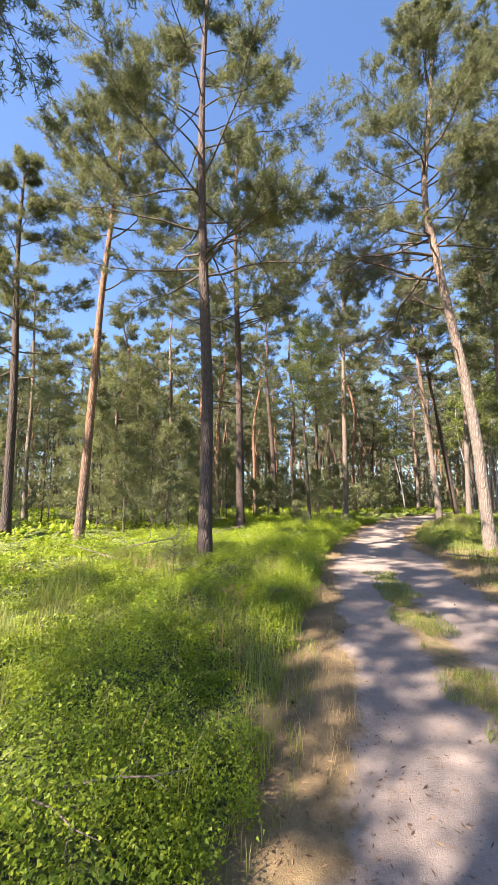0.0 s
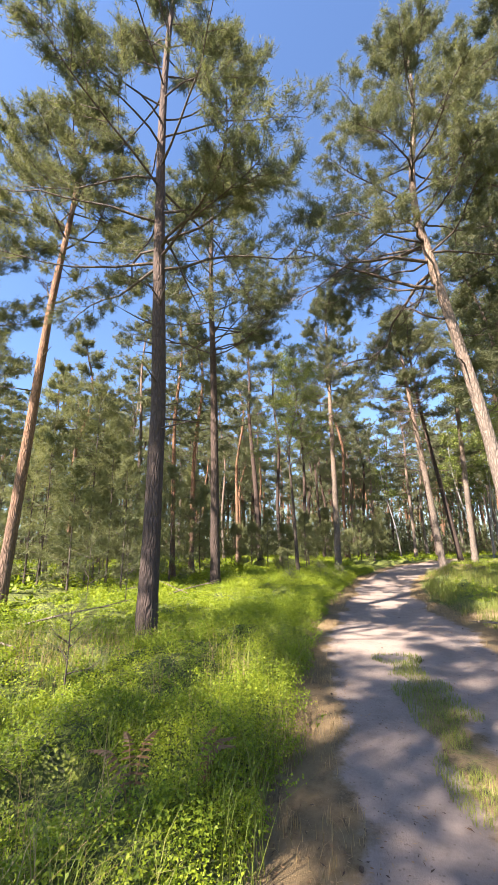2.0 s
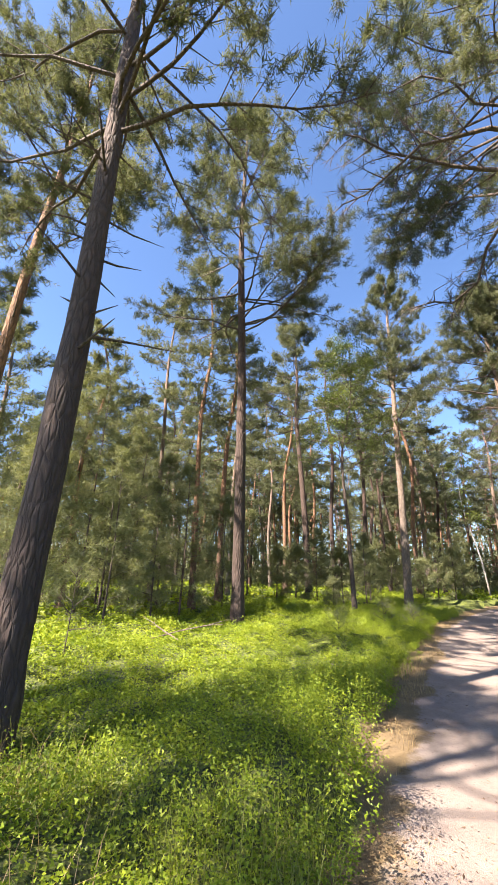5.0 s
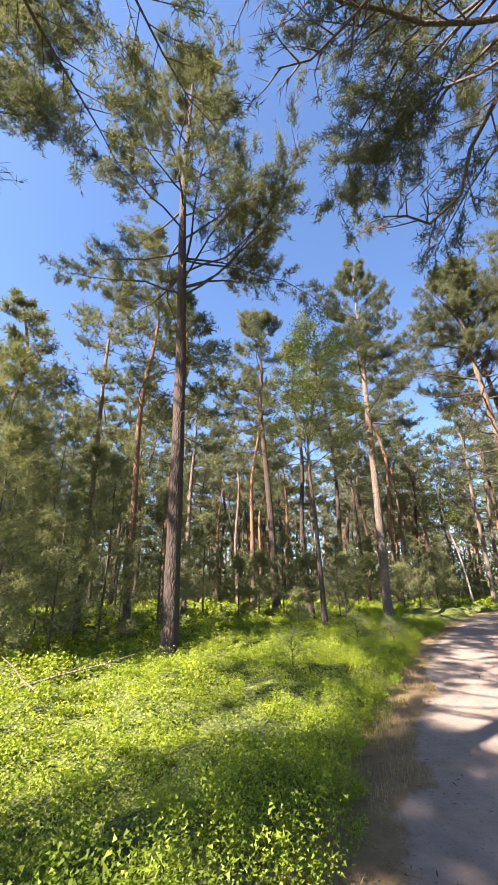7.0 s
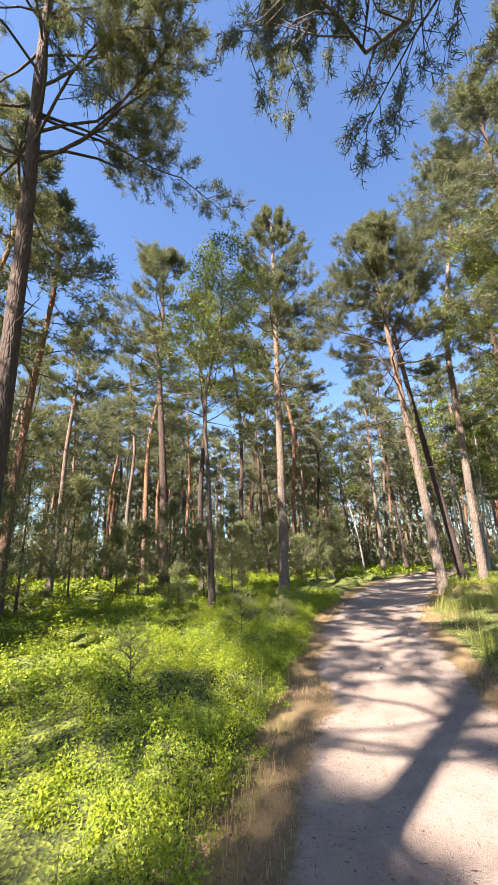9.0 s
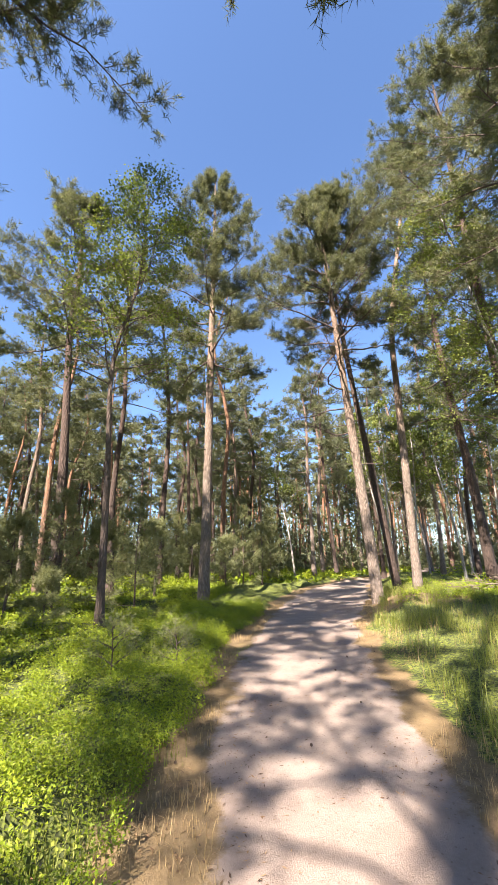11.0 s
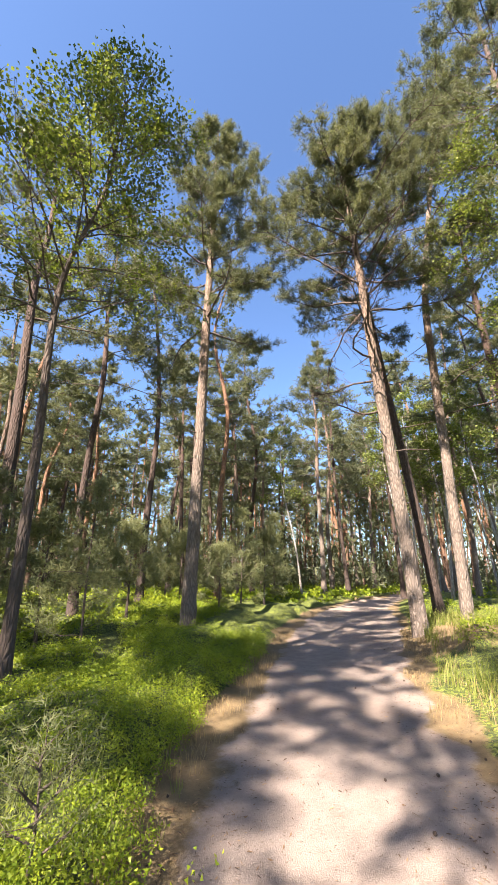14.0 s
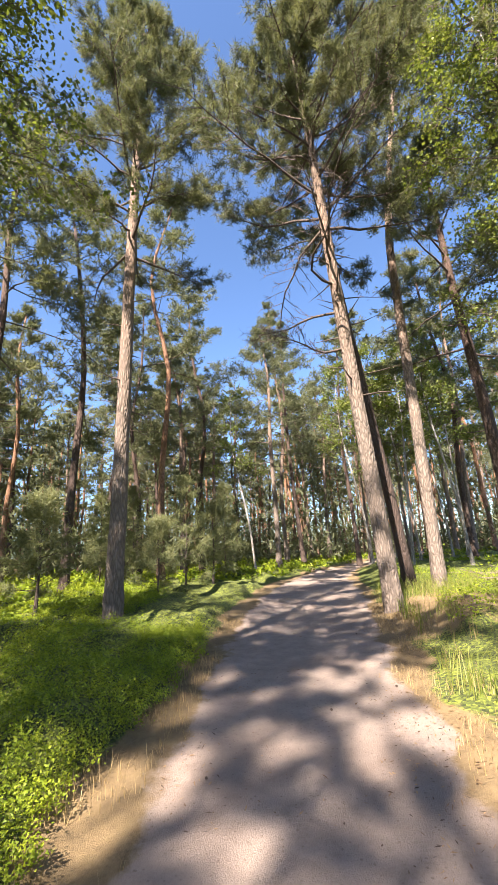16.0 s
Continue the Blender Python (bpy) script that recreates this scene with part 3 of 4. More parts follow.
MID = dict(needles=8, tuft=0.24, width=0.04, single=False, apart=True, twigs=8, steps=3, rise=(-0.1, 0.55))
kinds = []
for i, (hgt, cr, sp, mt) in enumerate([(17, 7.0, 3.0, BARK), (19, 9.0, 3.2, BARK_ORANGE), (15, 6.0, 2.7, BARK_PALE), (18, 7.5, 3.4, BARK), (16, 7.5, 2.6, BARK_ORANGE), (20, 9.5, 3.1, BARK_PALE)]):
    rr = np.random.default_rng(60 + i)
    sway = rr.normal(0, 0.25, (4, 2))
    sp_line = [(0, 0, 0), *[(float(sway[j, 0]) * (j + 1) * 0.4, float(sway[j, 1]) * (j + 1) * 0.4, hgt * (j + 1) / 4) for j in range(4)]]
    names = ["slim pine with grey-brown bark", "slim pine with orange upper bark", "pale-barked pine with thin branches", "dark-barked pine with a rounded crown", "narrow pine with reddish stem", "tall pale-stemmed pine with a high crown"]
    kinds.append(pine("pine_tree", sp_line, 0.15, cr, names[i] + " in the wood", mat=mt, seed=70 + i, limbs=26, spread=sp, dead=7, group="pines of the wood", **MID))

rr = np.random.default_rng(5)
# the four from (-9.5, -4) to (-12, 1) are unseen, added for shade
PLACED = [(-2.45, 20.6, 1, 0.8), (-1.75, 21.8, 4, 0.85), (-2.4, 27.5, 2, 0.8), (5.75, 33.2, 0, 1.0), (9.3, 34.5, 1, 1.0), (8.1, 43, 3, 1.0), (16, 47, 2, 1.0), (19.5, 42, 5, 1.0),
          (25, 50, 4, 1.1), (21.5, 37, 3, 0.9), (25, 40, 5, 0.9), (3.6, 30.5, 3, 0.95), (12.8, 40, 3, 1.0), (-6.5, 19, 4, 0.7), (-4.4, 21.5, 5, 0.72),
          (0.5, 33, 4, 1.0), (-9.5, -4, 3, 1.0), (-6.4, 0.0, 4, 0.95), (-5.5, -3.5, 0, 1.0), (-12, 1, 5, 1.0), (4.5, -5, 2, 1.0), (8, 2, 4, 0.9), (11.5, 13.2, 0, 0.9), (14, 16.5, 3, 1.0), (10, 14.8, 2, 0.8), (17, 22, 4, 0.9), (13, 10, 5, 0.9), (16.5, 19.5, 1, 1.0), (21.5, 25, 3, 1.0), (10.5, 7, 2, 0.9), (-13, 16, 0, 0.8), (-12, 21, 2, 0.9)]
spots = [(x, y) for x, y, _, _ in PLACED]
made = 0
for x, y, k, s in PLACED:
    c = copy_thing(kinds[k], pose(x, y, ground_at(x, y) - 0.05, 0, 0, float(rr.uniform(0, 360))))
    c.scale = (s, s, s)
tries = 0
while made < 84 and tries < 4000:
    tries += 1
    x, y = float(rr.uniform(-26, 42)), float(rr.uniform(22, 58))
    if off_path(np.array([x]), np.array([y]))[0] < 1.6 or y < 29 + 0.12 * abs(x - 5) and x > -6 or (x - 7) ** 2 + (y - 32) ** 2 < 14 or min((x - a) ** 2 + (y - b) ** 2 for a, b in spots) < 4.5:
        continue
    if x < -3 and y < 34 and rr.uniform() < 0.8:
        continue
    spots.append((x, y))
    s = float(rr.uniform(0.78, 1.05))
    c = copy_thing(kinds[int(rr.integers(0, 6))], pose(x, y, ground_at(x, y) - 0.05, float(rr.normal(0, 1.5)), float(rr.normal(0, 1.5)), float(rr.uniform(0, 360))))
    c.scale = (s, s, s)
    made += 1
for i, k in enumerate(kinds):
    k.location = (-18 - 3 * i, 12 + 4 * i, 0)


# ---- young trees ----
young = []
for i, (hgt, sp, lb) in enumerate([(4.2, 1.0, 26), (2.6, 0.8, 22), (5.6, 1.2, 28), (8.5, 1.9, 34)]):
    young.append(pine("young_pine", [(0, 0, 0), (0.05, 0.0, hgt * 0.5), (0.0, 0.08, hgt)], 0.035, 0.35, "young pine with soft grey-green needles in the undergrowth", mat=TWIG, seed=90 + i,
                      limbs=lb, spread=sp, dead=0, needles=7, tuft=0.17, width=0.018, twigs=5, single=False, steps=3, top_r=0.006, rise=(0.15, 0.7), group="young pines of the thicket", needle_mat=NEEDLE_YOUNG))
YOUNG = [(-1.1, 19.3, 0, 0.9), (-3.3, 15.6, 2, 0.8), (-2.6, 16.9, 0, 0.8), (-4.4, 17.5, 2, 1.0), (-3.2, 19, 2, 0.95), (-6.4, 16.5, 2, 1.0), (-7.6, 18, 2, 1.1), (-5.5, 20, 0, 1.1), (-6.0, 22.5, 3, 1.0), (-8.5, 21, 3, 0.9), (-4.6, 25, 3, 1.0), (-9.8, 18.5, 3, 0.85), (-7.2, 25.5, 3, 1.05), (-11.5, 22.5, 3, 1.0), (-3.6, 23, 3, 0.75), (-2.2, 18.2, 2, 0.85), (-4.9, 15.4, 0, 1.0), (-2.0, 23.6, 2, 1.0), (1.2, 24.6, 1, 1.0),
         (2.2, 25.2, 0, 0.8), (4.3, 24.6, 0, 0.75), (3.4, 25.5, 1, 1.0), (0.3, 26, 1, 1.0), (-1.0, 25, 0, 1.0), (5.2, 29, 1, 1.1), (9.5, 31.5, 0, 0.9), (11, 33, 1, 1.2), (12.5, 35.5, 0, 1.0), (8.3, 30.2, 1, 0.9),
         (2.6, 21.3, 1, 0.5), (-5.3, 17.8, 3, 0.95), (-6.6, 18.9, 3, 1.05), (-5.7, 19.8, 3, 1.0), (-7.9, 19.6, 3, 1.1), (-4.0, 18.6, 3, 0.7)]
for x, y, k, sc in YOUNG:
    copy_thing(young[k], pose(x, y, ground_at(x, y) - 0.03, 0, 0, float(rr.uniform(0, 360)))).scale = (sc, sc, sc)
made = 0
while made < 15:
    x, y = float(rr.uniform(-22, 30)), float(rr.uniform(17, 46))
    if off_path(np.array([x]), np.array([y]))[0] < 2.0 or (x > -3 and y < 30) or (x > 9 and y < 34):
        continue
    sc = float(rr.uniform(0.6, 1.3))
    copy_thing(young[int(rr.integers(0, 4))], pose(x, y, ground_at(x, y) - 0.03, 0, 0, float(rr.uniform(0, 360)))).scale = (sc, sc, sc)
    made += 1
for i, k in enumerate(young):
    k.location = (-11 - 2 * i, 17 + 2 * i, ground_at(-11 - 2 * i, 17 + 2 * i) - 0.03)

for i, (x, y, hgt) in enumerate([(3.77, 18.6, 0.75), (4.55, 18.5, 0.65), (-1.3, 6.8, 0.9), (2.2, 15.6, 0.7), (-2.2, 12.2, 1.5), (-2.9, 11.6, 1.9)]):
    pine("pine_seedling", stem(x, y, (x + 0.02, y, hgt * 0.5), (x, y + 0.03, hgt)), 0.009, 0.3 * hgt, "thin pale pine seedling rising out of the bilberry", mat=TWIG, seed=210 + i, limbs=9, spread=0.22 * hgt + 0.1,
         dead=0, needles=6, tuft=0.07, width=0.005, twigs=3, single=False, steps=3, top_r=0.003, rise=(0.4, 0.9), category="pine seedling", group="pine seedlings", needle_mat=NEEDLE_YOUNG)

# thin white birches beyond the bank
for i, (x, y, lean) in enumerate([(17.5, 31, 0.6), (19, 33, -0.8), (18.4, 30, 0.9), (20.5, 31.5, -0.5), (21.5, 34, 0.7), (15.2, 38, -1.0), (23, 31, 0.4), (20, 28.6, -0.7), (22.5, 28.5, 0.8), (24.5, 33, -0.6)]):
    birch(stem(x, y, (x + 0.3 * lean, y, 3), (x + lean, y + 0.2, 7), (x + lean, y + 0.2, 10.5)), 0.055, 4.5, "thin white-stemmed birch in the wood", 40 + i, 14, 1.6, 24, 0.13)

# ---- far woods ----


def far_woods():
    global RNG
    RNG = np.random.default_rng(3)
    stems, needles, low = Geo(), Geo(), Geo()
    n = 640
    bearing, dist = np.radians(RNG.uniform(-75, 95, n)), 46 + 62 * RNG.uniform(0, 1, n) ** 1.2
    for b, d in zip(bearing, dist):
        x, y = 6 + d * math.sin(b), 6 + d * math.cos(b)
        h, lean = RNG.uniform(12, 19), RNG.normal(0, 0.35, 2)
        tube(stems, [(x, y, -0.2), (x + lean[0], y + lean[1], h * 0.5), (x + 1.5 * lean[0], y + 1.5 * lean[1], h)], [0.15, 0.11, 0.03], 4)
        m = 90
        k = RNG.uniform(0, 1, m)
        z = h * (0.48 + 0.55 * k)
        r = (0.6 + 2.0 * np.sin(np.pi * np.clip(0.25 + 0.72 * k, 0, 1))) * np.sqrt(RNG.uniform(0, 1, m))
        a = RNG.uniform(0, 6.283, m)
        c = np.stack([x + 1.2 * lean[0] + r * np.cos(a), y + 1.2 * lean[1] + r * np.sin(a), z], -1)
        sprays(needles, c, unit(np.stack([np.cos(a), np.sin(a), 0.6 + 0 * a], -1)), 0.66, 4, 0.18)
    m = 62000
    b, d = np.radians(RNG.uniform(-75, 95, m)), RNG.uniform(38, 100, m)
    c = np.stack([6 + d * np.sin(b), 6 + d * np.cos(b), 6.0 * RNG.uniform(0, 1, m) ** 1.35], -1)
    keep = (off_path(c[:, 0], c[:, 1]) > 2.0) & (smooth_noise(c[:, 0], c[:, 1], 3.0, 12) > -0.75 + 0.13 * c[:, 2])
    sprays(low, c[keep], np.tile([0, 0, 1.0], (int(keep.sum()), 1)), 0.6, 4, 0.17)
    root = tagged(new("far_woods"), "distant mixed pine wood with thin stems", "wood", kind="stuff")
    tagged(part("trunks", stems, BARK_ORANGE, root), kind="stuff")
    tagged(part("crowns", needles, NEEDLE, root, smooth=False), kind="stuff")
    tagged(part("undergrowth", low, NEEDLE, root, smooth=False), kind="stuff")


far_woods()

# ---- undergrowth ----


def sown(x0, x1, y0, y1, per_m2, keep):
    n = int((x1 - x0) * (y1 - y0) * per_m2)
    x, y = RNG.uniform(x0, x1, n), RNG.uniform(y0, y1, n)
    k = keep(x, y)
    return x[k], y[k]


def bilberry(geo, x, y, leaf, per, spread_r):
    h = cover(x, y)
    k = h > 0.11
    x, y, h = x[k], y[k], h[k]
    n = len(x)
    lean = RNG.normal(0, 0.35, (n, 1, 2))
    s = RNG.uniform(0.3, 1.0, (n, per, 1)) ** 0.75
    hh = (h * RNG.uniform(0.55, 1.3, n) * (1 + 0.25 * smooth_noise(x, y, 0.22, 72)))[:, None, None]
    xy = np.stack([x, y], -1)[:, None, :] + lean * s * hh + RNG.normal(0, spread_r, (n, per, 2))
    z = land(x, y)[:, None, None] + s * hh + RNG.normal(0, 0.01, (n, per, 1))
    leaves(geo, np.concatenate([xy, z], -1).reshape(-1, 3), leaf, 0.75, 0.7, True)


def build_bilberry():
    global RNG
    RNG = np.random.default_rng(8)
    near, mid, far = Geo(), Geo(), Geo()
    x, y = sown(-3, 8, -0.5, 25, 210, lambda x, y: (off_path(x, y) > 0.08) & (off_path(x, y) < 1.0) & left_of(x, y) & open_spot(x, y))
    bilberry(near, x, y, 0.021, 46, 0.035)
    x, y = sown(-3, 8, -0.5, 25, 150, lambda x, y: (off_path(x, y) >= 1.0) & (off_path(x, y) < 2.2) & left_of(x, y) & open_spot(x, y))
    bilberry(near, x, y, 0.025, 42, 0.04)
    x, y = sown(-3, 2, 0.9, 6.5, 170, lambda x, y: (off_path(x, y) > 0.14) & (off_path(x, y) < 2.6) & left_of(x, y) & open_spot(x, y))
    bilberry(near, x, y, 0.02, 24, 0.03)
    x, y = sown(-9, 9, 0.5, 33, 74, lambda x, y: (off_path(x, y) >= 2.2) & (off_path(x, y) < 7.0) & left_of(x, y) & open_spot(x, y))
    close = off_path(x, y) < 4.2
    bilberry(mid, x[close], y[close], 0.036, 38, 0.055)
    bilberry(mid, x[~close], y[~close], 0.055, 20, 0.055)
    x, y = sown(3, 17, 3, 30, 42, lambda x, y: (off_path(x, y) < 4.0) & ~left_of(x, y))
    bilberry(mid, x, y, 0.045, 16, 0.045)
    x, y = sown(-26, 32, 12, 54, 3.5, lambda x, y: (off_path(x, y) > np.where(left_of(x, y), 7.0, 4.0)) | ((y > 33) & (off_path(x, y) > 0.4)))
    bilberry(far, x, y, 0.2, 12, 0.16)
    for name, g, label in (("bilberry_bushes", near, "bright green bilberry bushes along the path edge"), ("bilberry_carpet", mid, "dense sunlit carpet of bilberry on the forest floor"),
                           ("distant_bilberry", far, "bilberry carpet between the far trunks")):
        tagged(new(name, g.mesh(name, BERRY_LEAF, False)), label, "bilberry", kind="stuff")


build_bilberry()


def blades(geo, x, y, height, width):
    n = len(x)
    h = height * RNG.uniform(0.5, 1.3, (n, 1))
    a = RNG.uniform(0, 6.283, n)
    d = np.stack([np.cos(a), np.sin(a), 0 * a], -1)
    side = np.stack([-np.sin(a), np.cos(a), 0 * a], -1) * width
    lean = np.abs(RNG.normal(0.45, 0.35, (n, 1)))
    p = np.stack([x, y, land(x, y) - 0.01], -1)
    up = np.array([[0, 0, 1.0]])
    m, t = p + up * h * 0.6 + d * h * lean * 0.35, p + up * h * (1 - 0.25 * lean) + d * h * lean
    v = np.stack([p - side, p + side, m - side * 0.7, m + side * 0.7, t], 1)
    k = np.arange(n)[:, None] * 5
    geo.add(v.reshape(-1, 3), np.concatenate([k + [0, 1, 3], k + [0, 3, 2], k + [2, 3, 4]]))


def build_grass():
    global RNG
    RNG = np.random.default_rng(9)
    green, dry = Geo(), Geo()

    def tufty(x, y, seed, lim):
        return smooth_noise(x, y, 0.45, seed) + 0.7 * smooth_noise(x, y, 1.6, seed + 1) > lim
    x, y = sown(-3.5, 8, 0.3, 25, 260, lambda x, y: (off_path(x, y) > 0.15) & (off_path(x, y) < 1.2) & left_of(x, y) & tufty(x, y, 41, 0.35))
    blades(green, x, y, 0.26, 0.0028)
    x, y = sown(-3.0, 1.5, 0.6, 9, 520, lambda x, y: (off_path(x, y) > 0.1) & left_of(x, y) & tufty(x, y, 43, 0.05))
    blades(green, x, y, 0.46, 0.003)
    x, y = sown(-4.5, 1.2, 1.0, 9, 150, lambda x, y: (off_path(x, y) > 0.2) & left_of(x, y) & tufty(x, y, 55, 0.15))
    blades(dry, x, y, 0.5, 0.0022)
    x, y = sown(2, 6, 12, 21, 90, lambda x, y: (off_path(x, y) > 0.1) & (off_path(x, y) < 0.9) & left_of(x, y) & tufty(x, y, 57, 0.3))
    blades(green, x, y, 0.5, 0.003)
    x, y = sown(3, 16, 1, 27, 420, lambda x, y: (off_path(x, y) > 0.35) & (off_path(x, y) < 3.5) & ~left_of(x, y) & tufty(x, y, 45, 0.0))
    blades(green, x, y, 0.36, 0.0036)
    x, y = sown(1.2, 3.4, 2.6, 8.6, 2600, lambda x, y: (np.abs(x - np.interp(y, [2, 4, 8, 10], [1.75, 1.95, 2.7, 3.3])) < 0.3 + 0.15 * smooth_noise(x, y, 0.4, 50)) & tufty(x, y, 47, -0.2))
    blades(green, x, y, 0.075, 0.0024)
    x, y = sown(-3.5, 16, 0.3, 27, 420, lambda x, y: (on_sand(x, y) > 0.02) & (off_path(x, y) < 0.6) & tufty(x, y, 49, -0.1))
    blades(dry, x, y, 0.1, 0.0024)
    x, y = sown(-3.5, 9, 0.5, 25, 420, lambda x, y: (on_sand(x, y) > 0.08) & (off_path(x, y) < 0.3) & left_of(x, y) & tufty(x, y, 53, 0.25))
    blades(green, x, y, 0.13, 0.0026)
    x, y = sown(4, 16, 5, 27, 90, lambda x, y: (off_path(x, y) > 0.3) & (off_path(x, y) < 3.5) & ~left_of(x, y) & tufty(x, y, 51, 0.25))
    blades(dry, x, y, 0.26, 0.0026)
    tagged(new("grass", green.mesh("grass", GRASS, False)), "green and yellowing grass tufts by the path", "grass", kind="stuff")
    tagged(new("dry_grass", dry.mesh("dry_grass", STRAW, False)), "straw-coloured dry grass on the path edges", "grass", kind="stuff")


build_grass()


# ---- litter, sticks and cones ----


def stick(geo, x, y, length, az, rad, rise=0.03, z=None):
    """A fallen stick with two forks, lying on the ground."""
    z = ground_at(x, y) + rad + 0.005 if z is None else z
    d = np.array([math.cos(az), math.sin(az), rise])
    p = np.array([x, y, z])
    side = np.array([-d[1], d[0], 0.15])
    pts = [p, p + d * length * 0.35 + side * 0.03 * length, p + d * length * 0.7 - side * 0.02 * length, p + d * length]
    tube(geo, pts, [rad, rad * 0.85, rad * 0.6, rad * 0.25], 5, 0.05)
    for k, sgn in ((0.4, 1), (0.65, -1)):
        o = p + d * length * k
        w = unit(d + side * sgn * 0.9 + np.array([0, 0, 0.12]))
        tube(geo, [o, o + w * length * 0.15, o + w * length * 0.3 + [0, 0, -0.01]], [rad * 0.5, rad * 0.35, rad * 0.12], 4)


def fallen_stick(x, y, length, az, rad, lift=0.0):
    global RNG
    RNG = np.random.default_rng(int(1000 * (x + 50) + y))
    g = Geo()
    stick(g, 0, 0, length, az, rad, 0.04 + lift, 0.0)
    ob = new("fallen_branch", g.mesh("fallen_branch", DEADWOOD))
    ob.location = (x, y, ground_at(x, y) + 0.015 + 0.75 * float(cover(np.array([x]), np.array([y]))[0]))
    tagged(ob, "bare grey fallen branch lying on the forest floor", "branch", "fallen branches")


DEADWOOD = bark("dead_wood", (0.197, 0.152, 0.12), (0.23, 0.176, 0.136), (0.0656, 0.048, 0.036), (1.0, 4.0))
for x, y, ln, az, rd, lift in [(-1.6, 14.3, 1.6, 0.4, 0.018, 0.6), (-0.9, 13.8, 1.1, 2.6, 0.014, 0.8), (-3.2, 9.6, 1.8, 0.2, 0.02, 0.5),
                               (-2.6, 8.3, 1.4, 2.9, 0.015, 0.6), (6.3, 9.4, 1.7, 2.9, 0.025, 0.05), (6.9, 9.9, 1.3, 0.5, 0.02, 0.05), (14.8, 24.0, 1.5, 0.2, 0.022, 0.2), (-0.75, 1.75, 0.5, 0.1, 0.006, 0.1), (-0.85, 1.65, 0.45, 5.7, 0.005, 0.2), (1.8, 12.6, 0.5, 1.2, 0.007, 1.5), (1.9, 12.5, 0.4, 2.4, 0.006, 1.5)]:
    fallen_stick(x, y, ln, az, rd, lift * 0.3)


def brush_pile(x, y, seed, count):
    """A heap of dry lopped branches."""
    global RNG
    RNG = np.random.default_rng(seed)
    root = tagged(new("brush_pile"), "heap of dry lopped branches at the wood's edge", "brush pile")
    root.location = (x, y, ground_at(x, y))
    for i in range(count):
        g = Geo()
        a, r = RNG.uniform(0, 6.28), RNG.uniform(0, 0.9)
        stick(g, r * math.cos(a), r * math.sin(a), RNG.uniform(0.8, 1.9), RNG.uniform(0, 6.28), RNG.uniform(0.008, 0.02), RNG.uniform(-0.1, 0.25), 0.05 + RNG.uniform(0, 0.45) * (1 - r))
        part("stick", g, DEADWOOD, root)


def dry_fern(x, y, height, az, seed):
    """A withered frond: a bending stalk with drooping leaflets on both sides."""
    global RNG
    RNG = np.random.default_rng(seed)
    root = tagged(new("dry_fern"), "withered reddish-brown fern in the grass by the path", "fern", "dry ferns")
    root.location = (x, y, ground_at(x, y))
    for k in range(3):
        a = az + (k - 1) * 0.9 + RNG.normal(0, 0.2)
        d = np.array([math.cos(a), math.sin(a), 0.0])
        line = spline([(0, 0, -0.02), d * 0.1 * height + [0, 0, 0.55 * height], d * 0.3 * height + [0, 0, 0.95 * height], d * 0.6 * height + [0, 0, height]], 5)
        g = Geo()
        tube(g, line, np.linspace(0.005, 0.0015, len(line)), 4)
        side = np.array([-d[1], d[0], 0.0])
        for q, w in zip(line[5:], np.linspace(0.07, 0.015, len(line) - 5)):
            for sgn in (-1, 1):
                tip = q + side * sgn * w + d * 0.03 + [0, 0, -0.35 * w]
                g.add([q - d * 0.014, q + d * 0.014, (q + tip) / 2 + d * 0.02, tip], [(0, 1, 2), (0, 2, 3)])
        part("frond", g, FERN, root, smooth=False)


FERN = leafy("withered_fern", [(0.2, (0.13, 0.06, 0.03)), (0.5, (0.19, 0.11, 0.06)), (0.8, (0.26, 0.17, 0.1))], 0.3)
for i, (x, y, h, az) in enumerate([(-0.14, 5.0, 0.4, 2.2), (0.22, 5.15, 0.36, 0.6)]):
    dry_fern(x, y, h, az, 300 + i)

brush_pile(16.2, 24.2, 5, 34)
brush_pile(17.8, 23.4, 6, 26)


def cone_mesh():
    """A pine cone: rings of blunt scales on an egg."""
    g = Geo()
    rings, sides = 7, 9
    v = [(0, 0, 0)]
    for i in range(1, rings):
        t = i / rings
        r = 0.017 * math.sin(math.pi * t ** 0.8) * (1.12 if i % 2 else 0.86)
        for j in range(sides):
            a = 6.2832 * (j + 0.5 * (i % 2)) / sides
            v.append((r * math.cos(a), r * math.sin(a), 0.042 * t))
    v.append((0, 0, 0.042))
    f = [(0, 1 + (j + 1) % sides, 1 + j) for j in range(sides)]
    for i in range(rings - 2):
        for j in range(sides):
            a, b = 1 + i * sides + j, 1 + i * sides + (j + 1) % sides
            f += [(a, b, b + sides), (a, b + sides, a + sides)]
    last = len(v) - 1
    f += [(last - sides + j, last - sides + (j + 1) % sides, last) for j in range(sides)]
    g.add(v, f)
    return g.mesh("pine_cone", DEADWOOD_DARK, False)


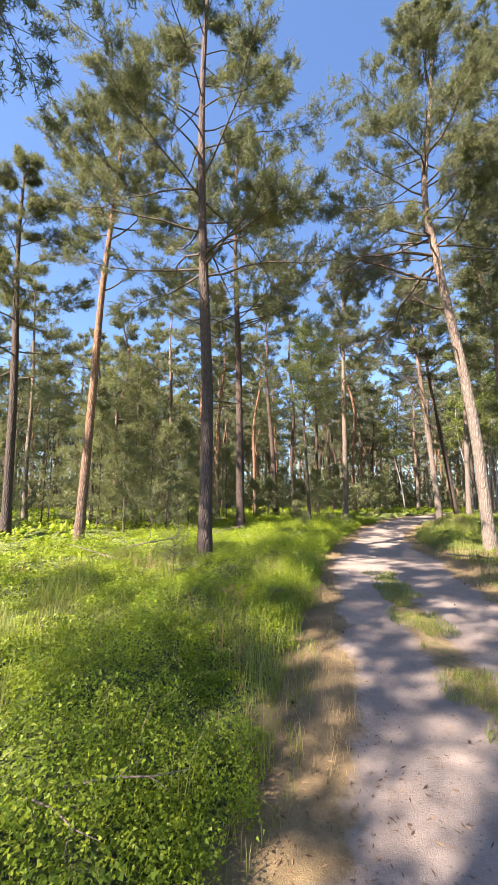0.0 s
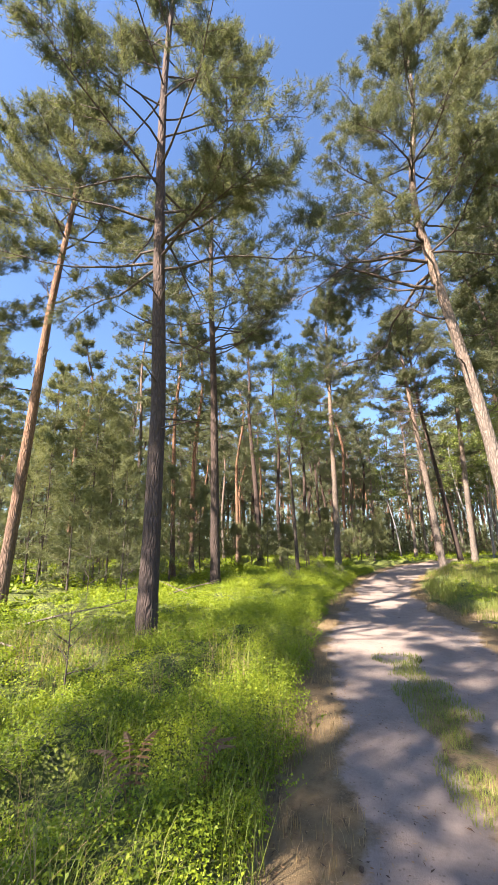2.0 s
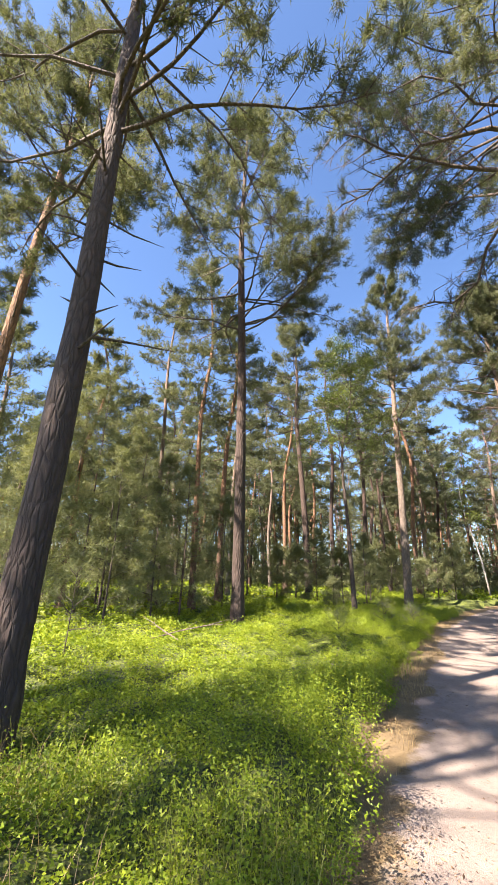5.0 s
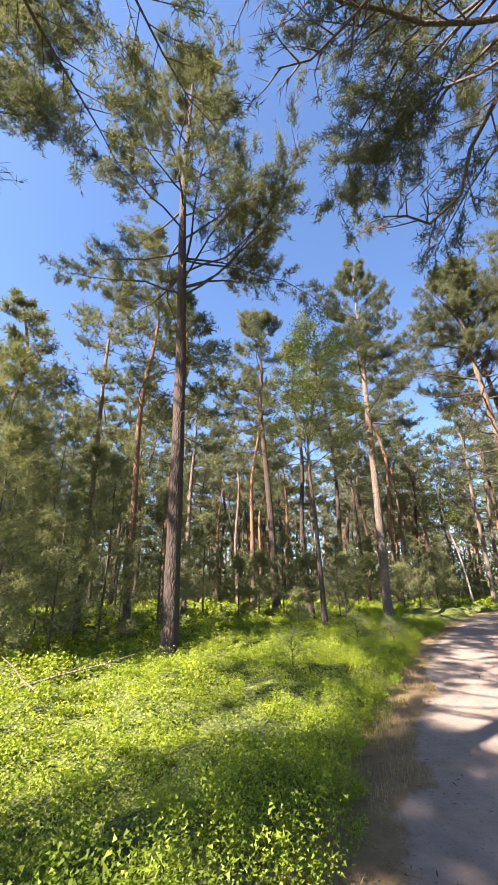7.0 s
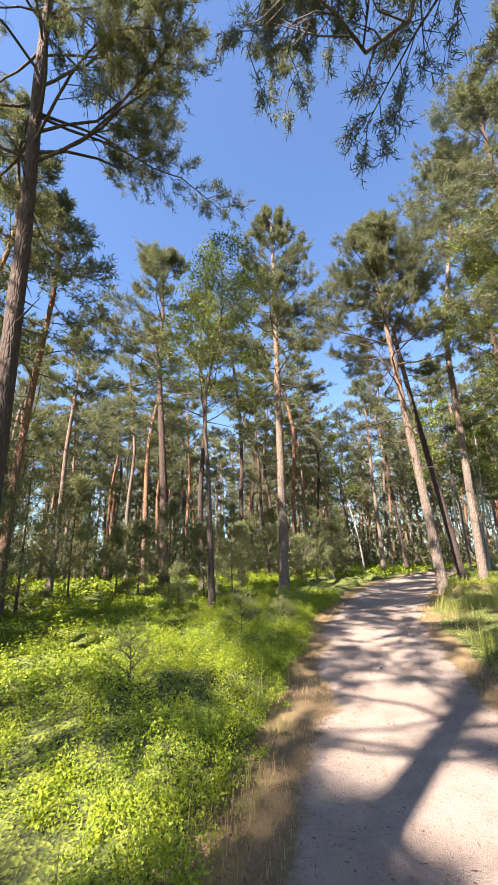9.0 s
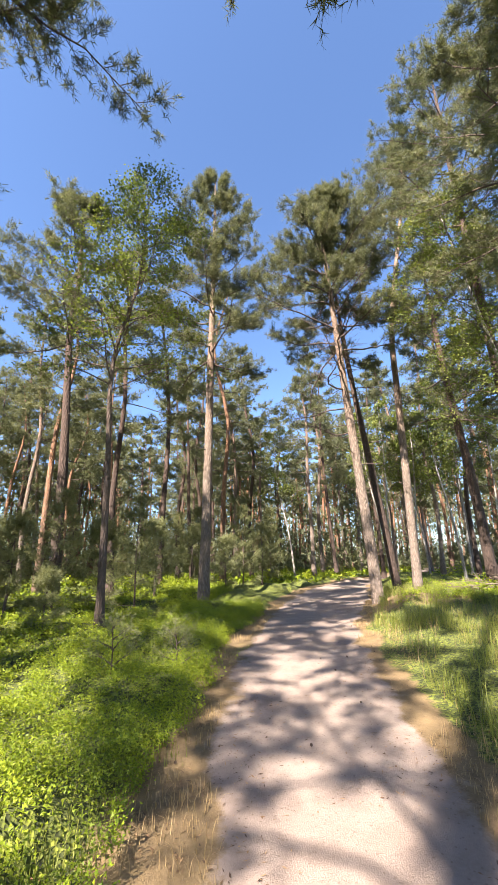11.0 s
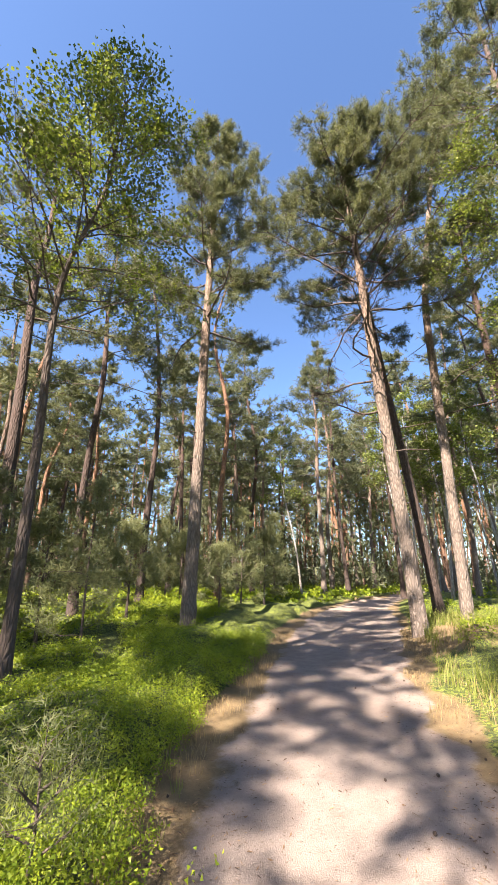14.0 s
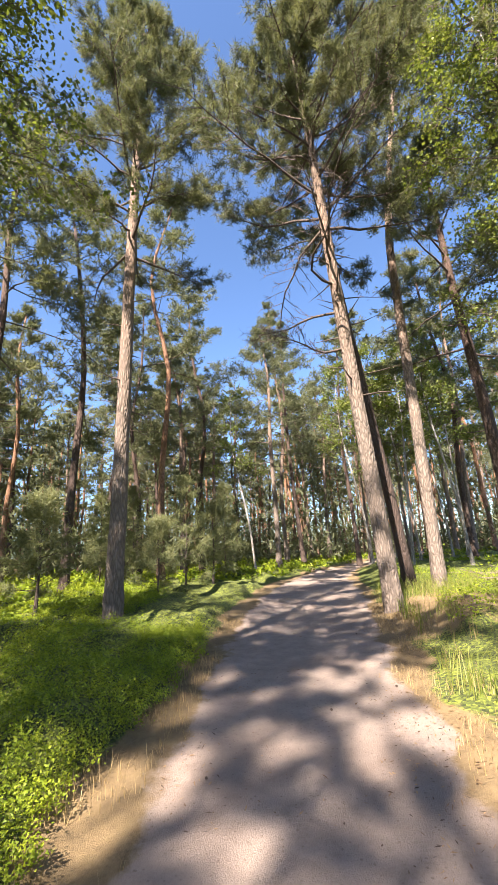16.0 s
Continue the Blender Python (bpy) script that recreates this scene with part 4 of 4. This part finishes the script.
DEADWOOD_DARK = bark("cone_scales", (0.082, 0.052, 0.036), (0.0984, 0.064, 0.04), (0.0246, 0.016, 0.012), (1.0, 4.0))
CONE = cone_mesh()
rc = np.random.default_rng(77)
for i in range(28):
    y = float(rc.uniform(1.2, 24))
    lo, hi = float(np.interp(y, LEFT_Y, LEFT_X)), float(np.interp(y, RIGHT_Y, RIGHT_X))
    x = float(rc.uniform(lo - 0.3, hi + 0.6))
    ob = new("pine_cone", CONE)
    ob.matrix_world = pose(x, y, ground_at(x, y) + 0.014, 88, float(rc.uniform(-10, 10)), float(rc.uniform(0, 360))) @ Matrix.Scale(float(rc.uniform(0.55, 0.8)), 4)
    tagged(ob, "brown open pine cone lying on the sandy path", "pine cone", "pine cones on the path")


def build_litter():
    """Fallen needles, bark flakes and crumbs on the path and its edges."""
    global RNG
    RNG = np.random.default_rng(12)
    g = Geo()
    x, y = sown(-1, 13, 0.8, 26, 520, lambda x, y: (off_path(x, y) < 0.5) & (RNG.uniform(0, 1, len(x)) < np.clip(0.25 + 0.9 * (off_path(x, y) + 0.6), 0.12, 1)) & (smooth_noise(x, y, 0.8, 61) > -0.3))
    n = len(x)
    a = RNG.uniform(0, 6.283, n)
    d = np.stack([np.cos(a), np.sin(a), RNG.normal(0, 0.15, n)], -1) * RNG.uniform(0.008, 0.026, (n, 1))
    s = np.stack([-np.sin(a), np.cos(a), RNG.normal(0, 0.3, n)], -1) * RNG.uniform(0.001, 0.006, (n, 1))
    p = np.stack([x, y, land(x, y) + 0.006], -1)
    v = np.stack([p - d - s * 0.4, p - d * 0.2 + s, p + d, p - d * 0.1 - s], 1).reshape(-1, 3)
    k = np.arange(n)[:, None] * 4
    g.add(v, np.concatenate([k + [0, 1, 2], k + [0, 2, 3]]))
    tagged(new("needle_litter", g.mesh("needle_litter", LITTER, False)), "brown needles and bark flakes strewn on the path", "litter", kind="stuff")


LITTER = leafy("dry_litter", [(0.2, (0.048, 0.0261, 0.0149)), (0.5, (0.136, 0.0745, 0.0372)), (0.8, (0.272, 0.171, 0.0894))], 0.05, island=0.8)
build_litter()
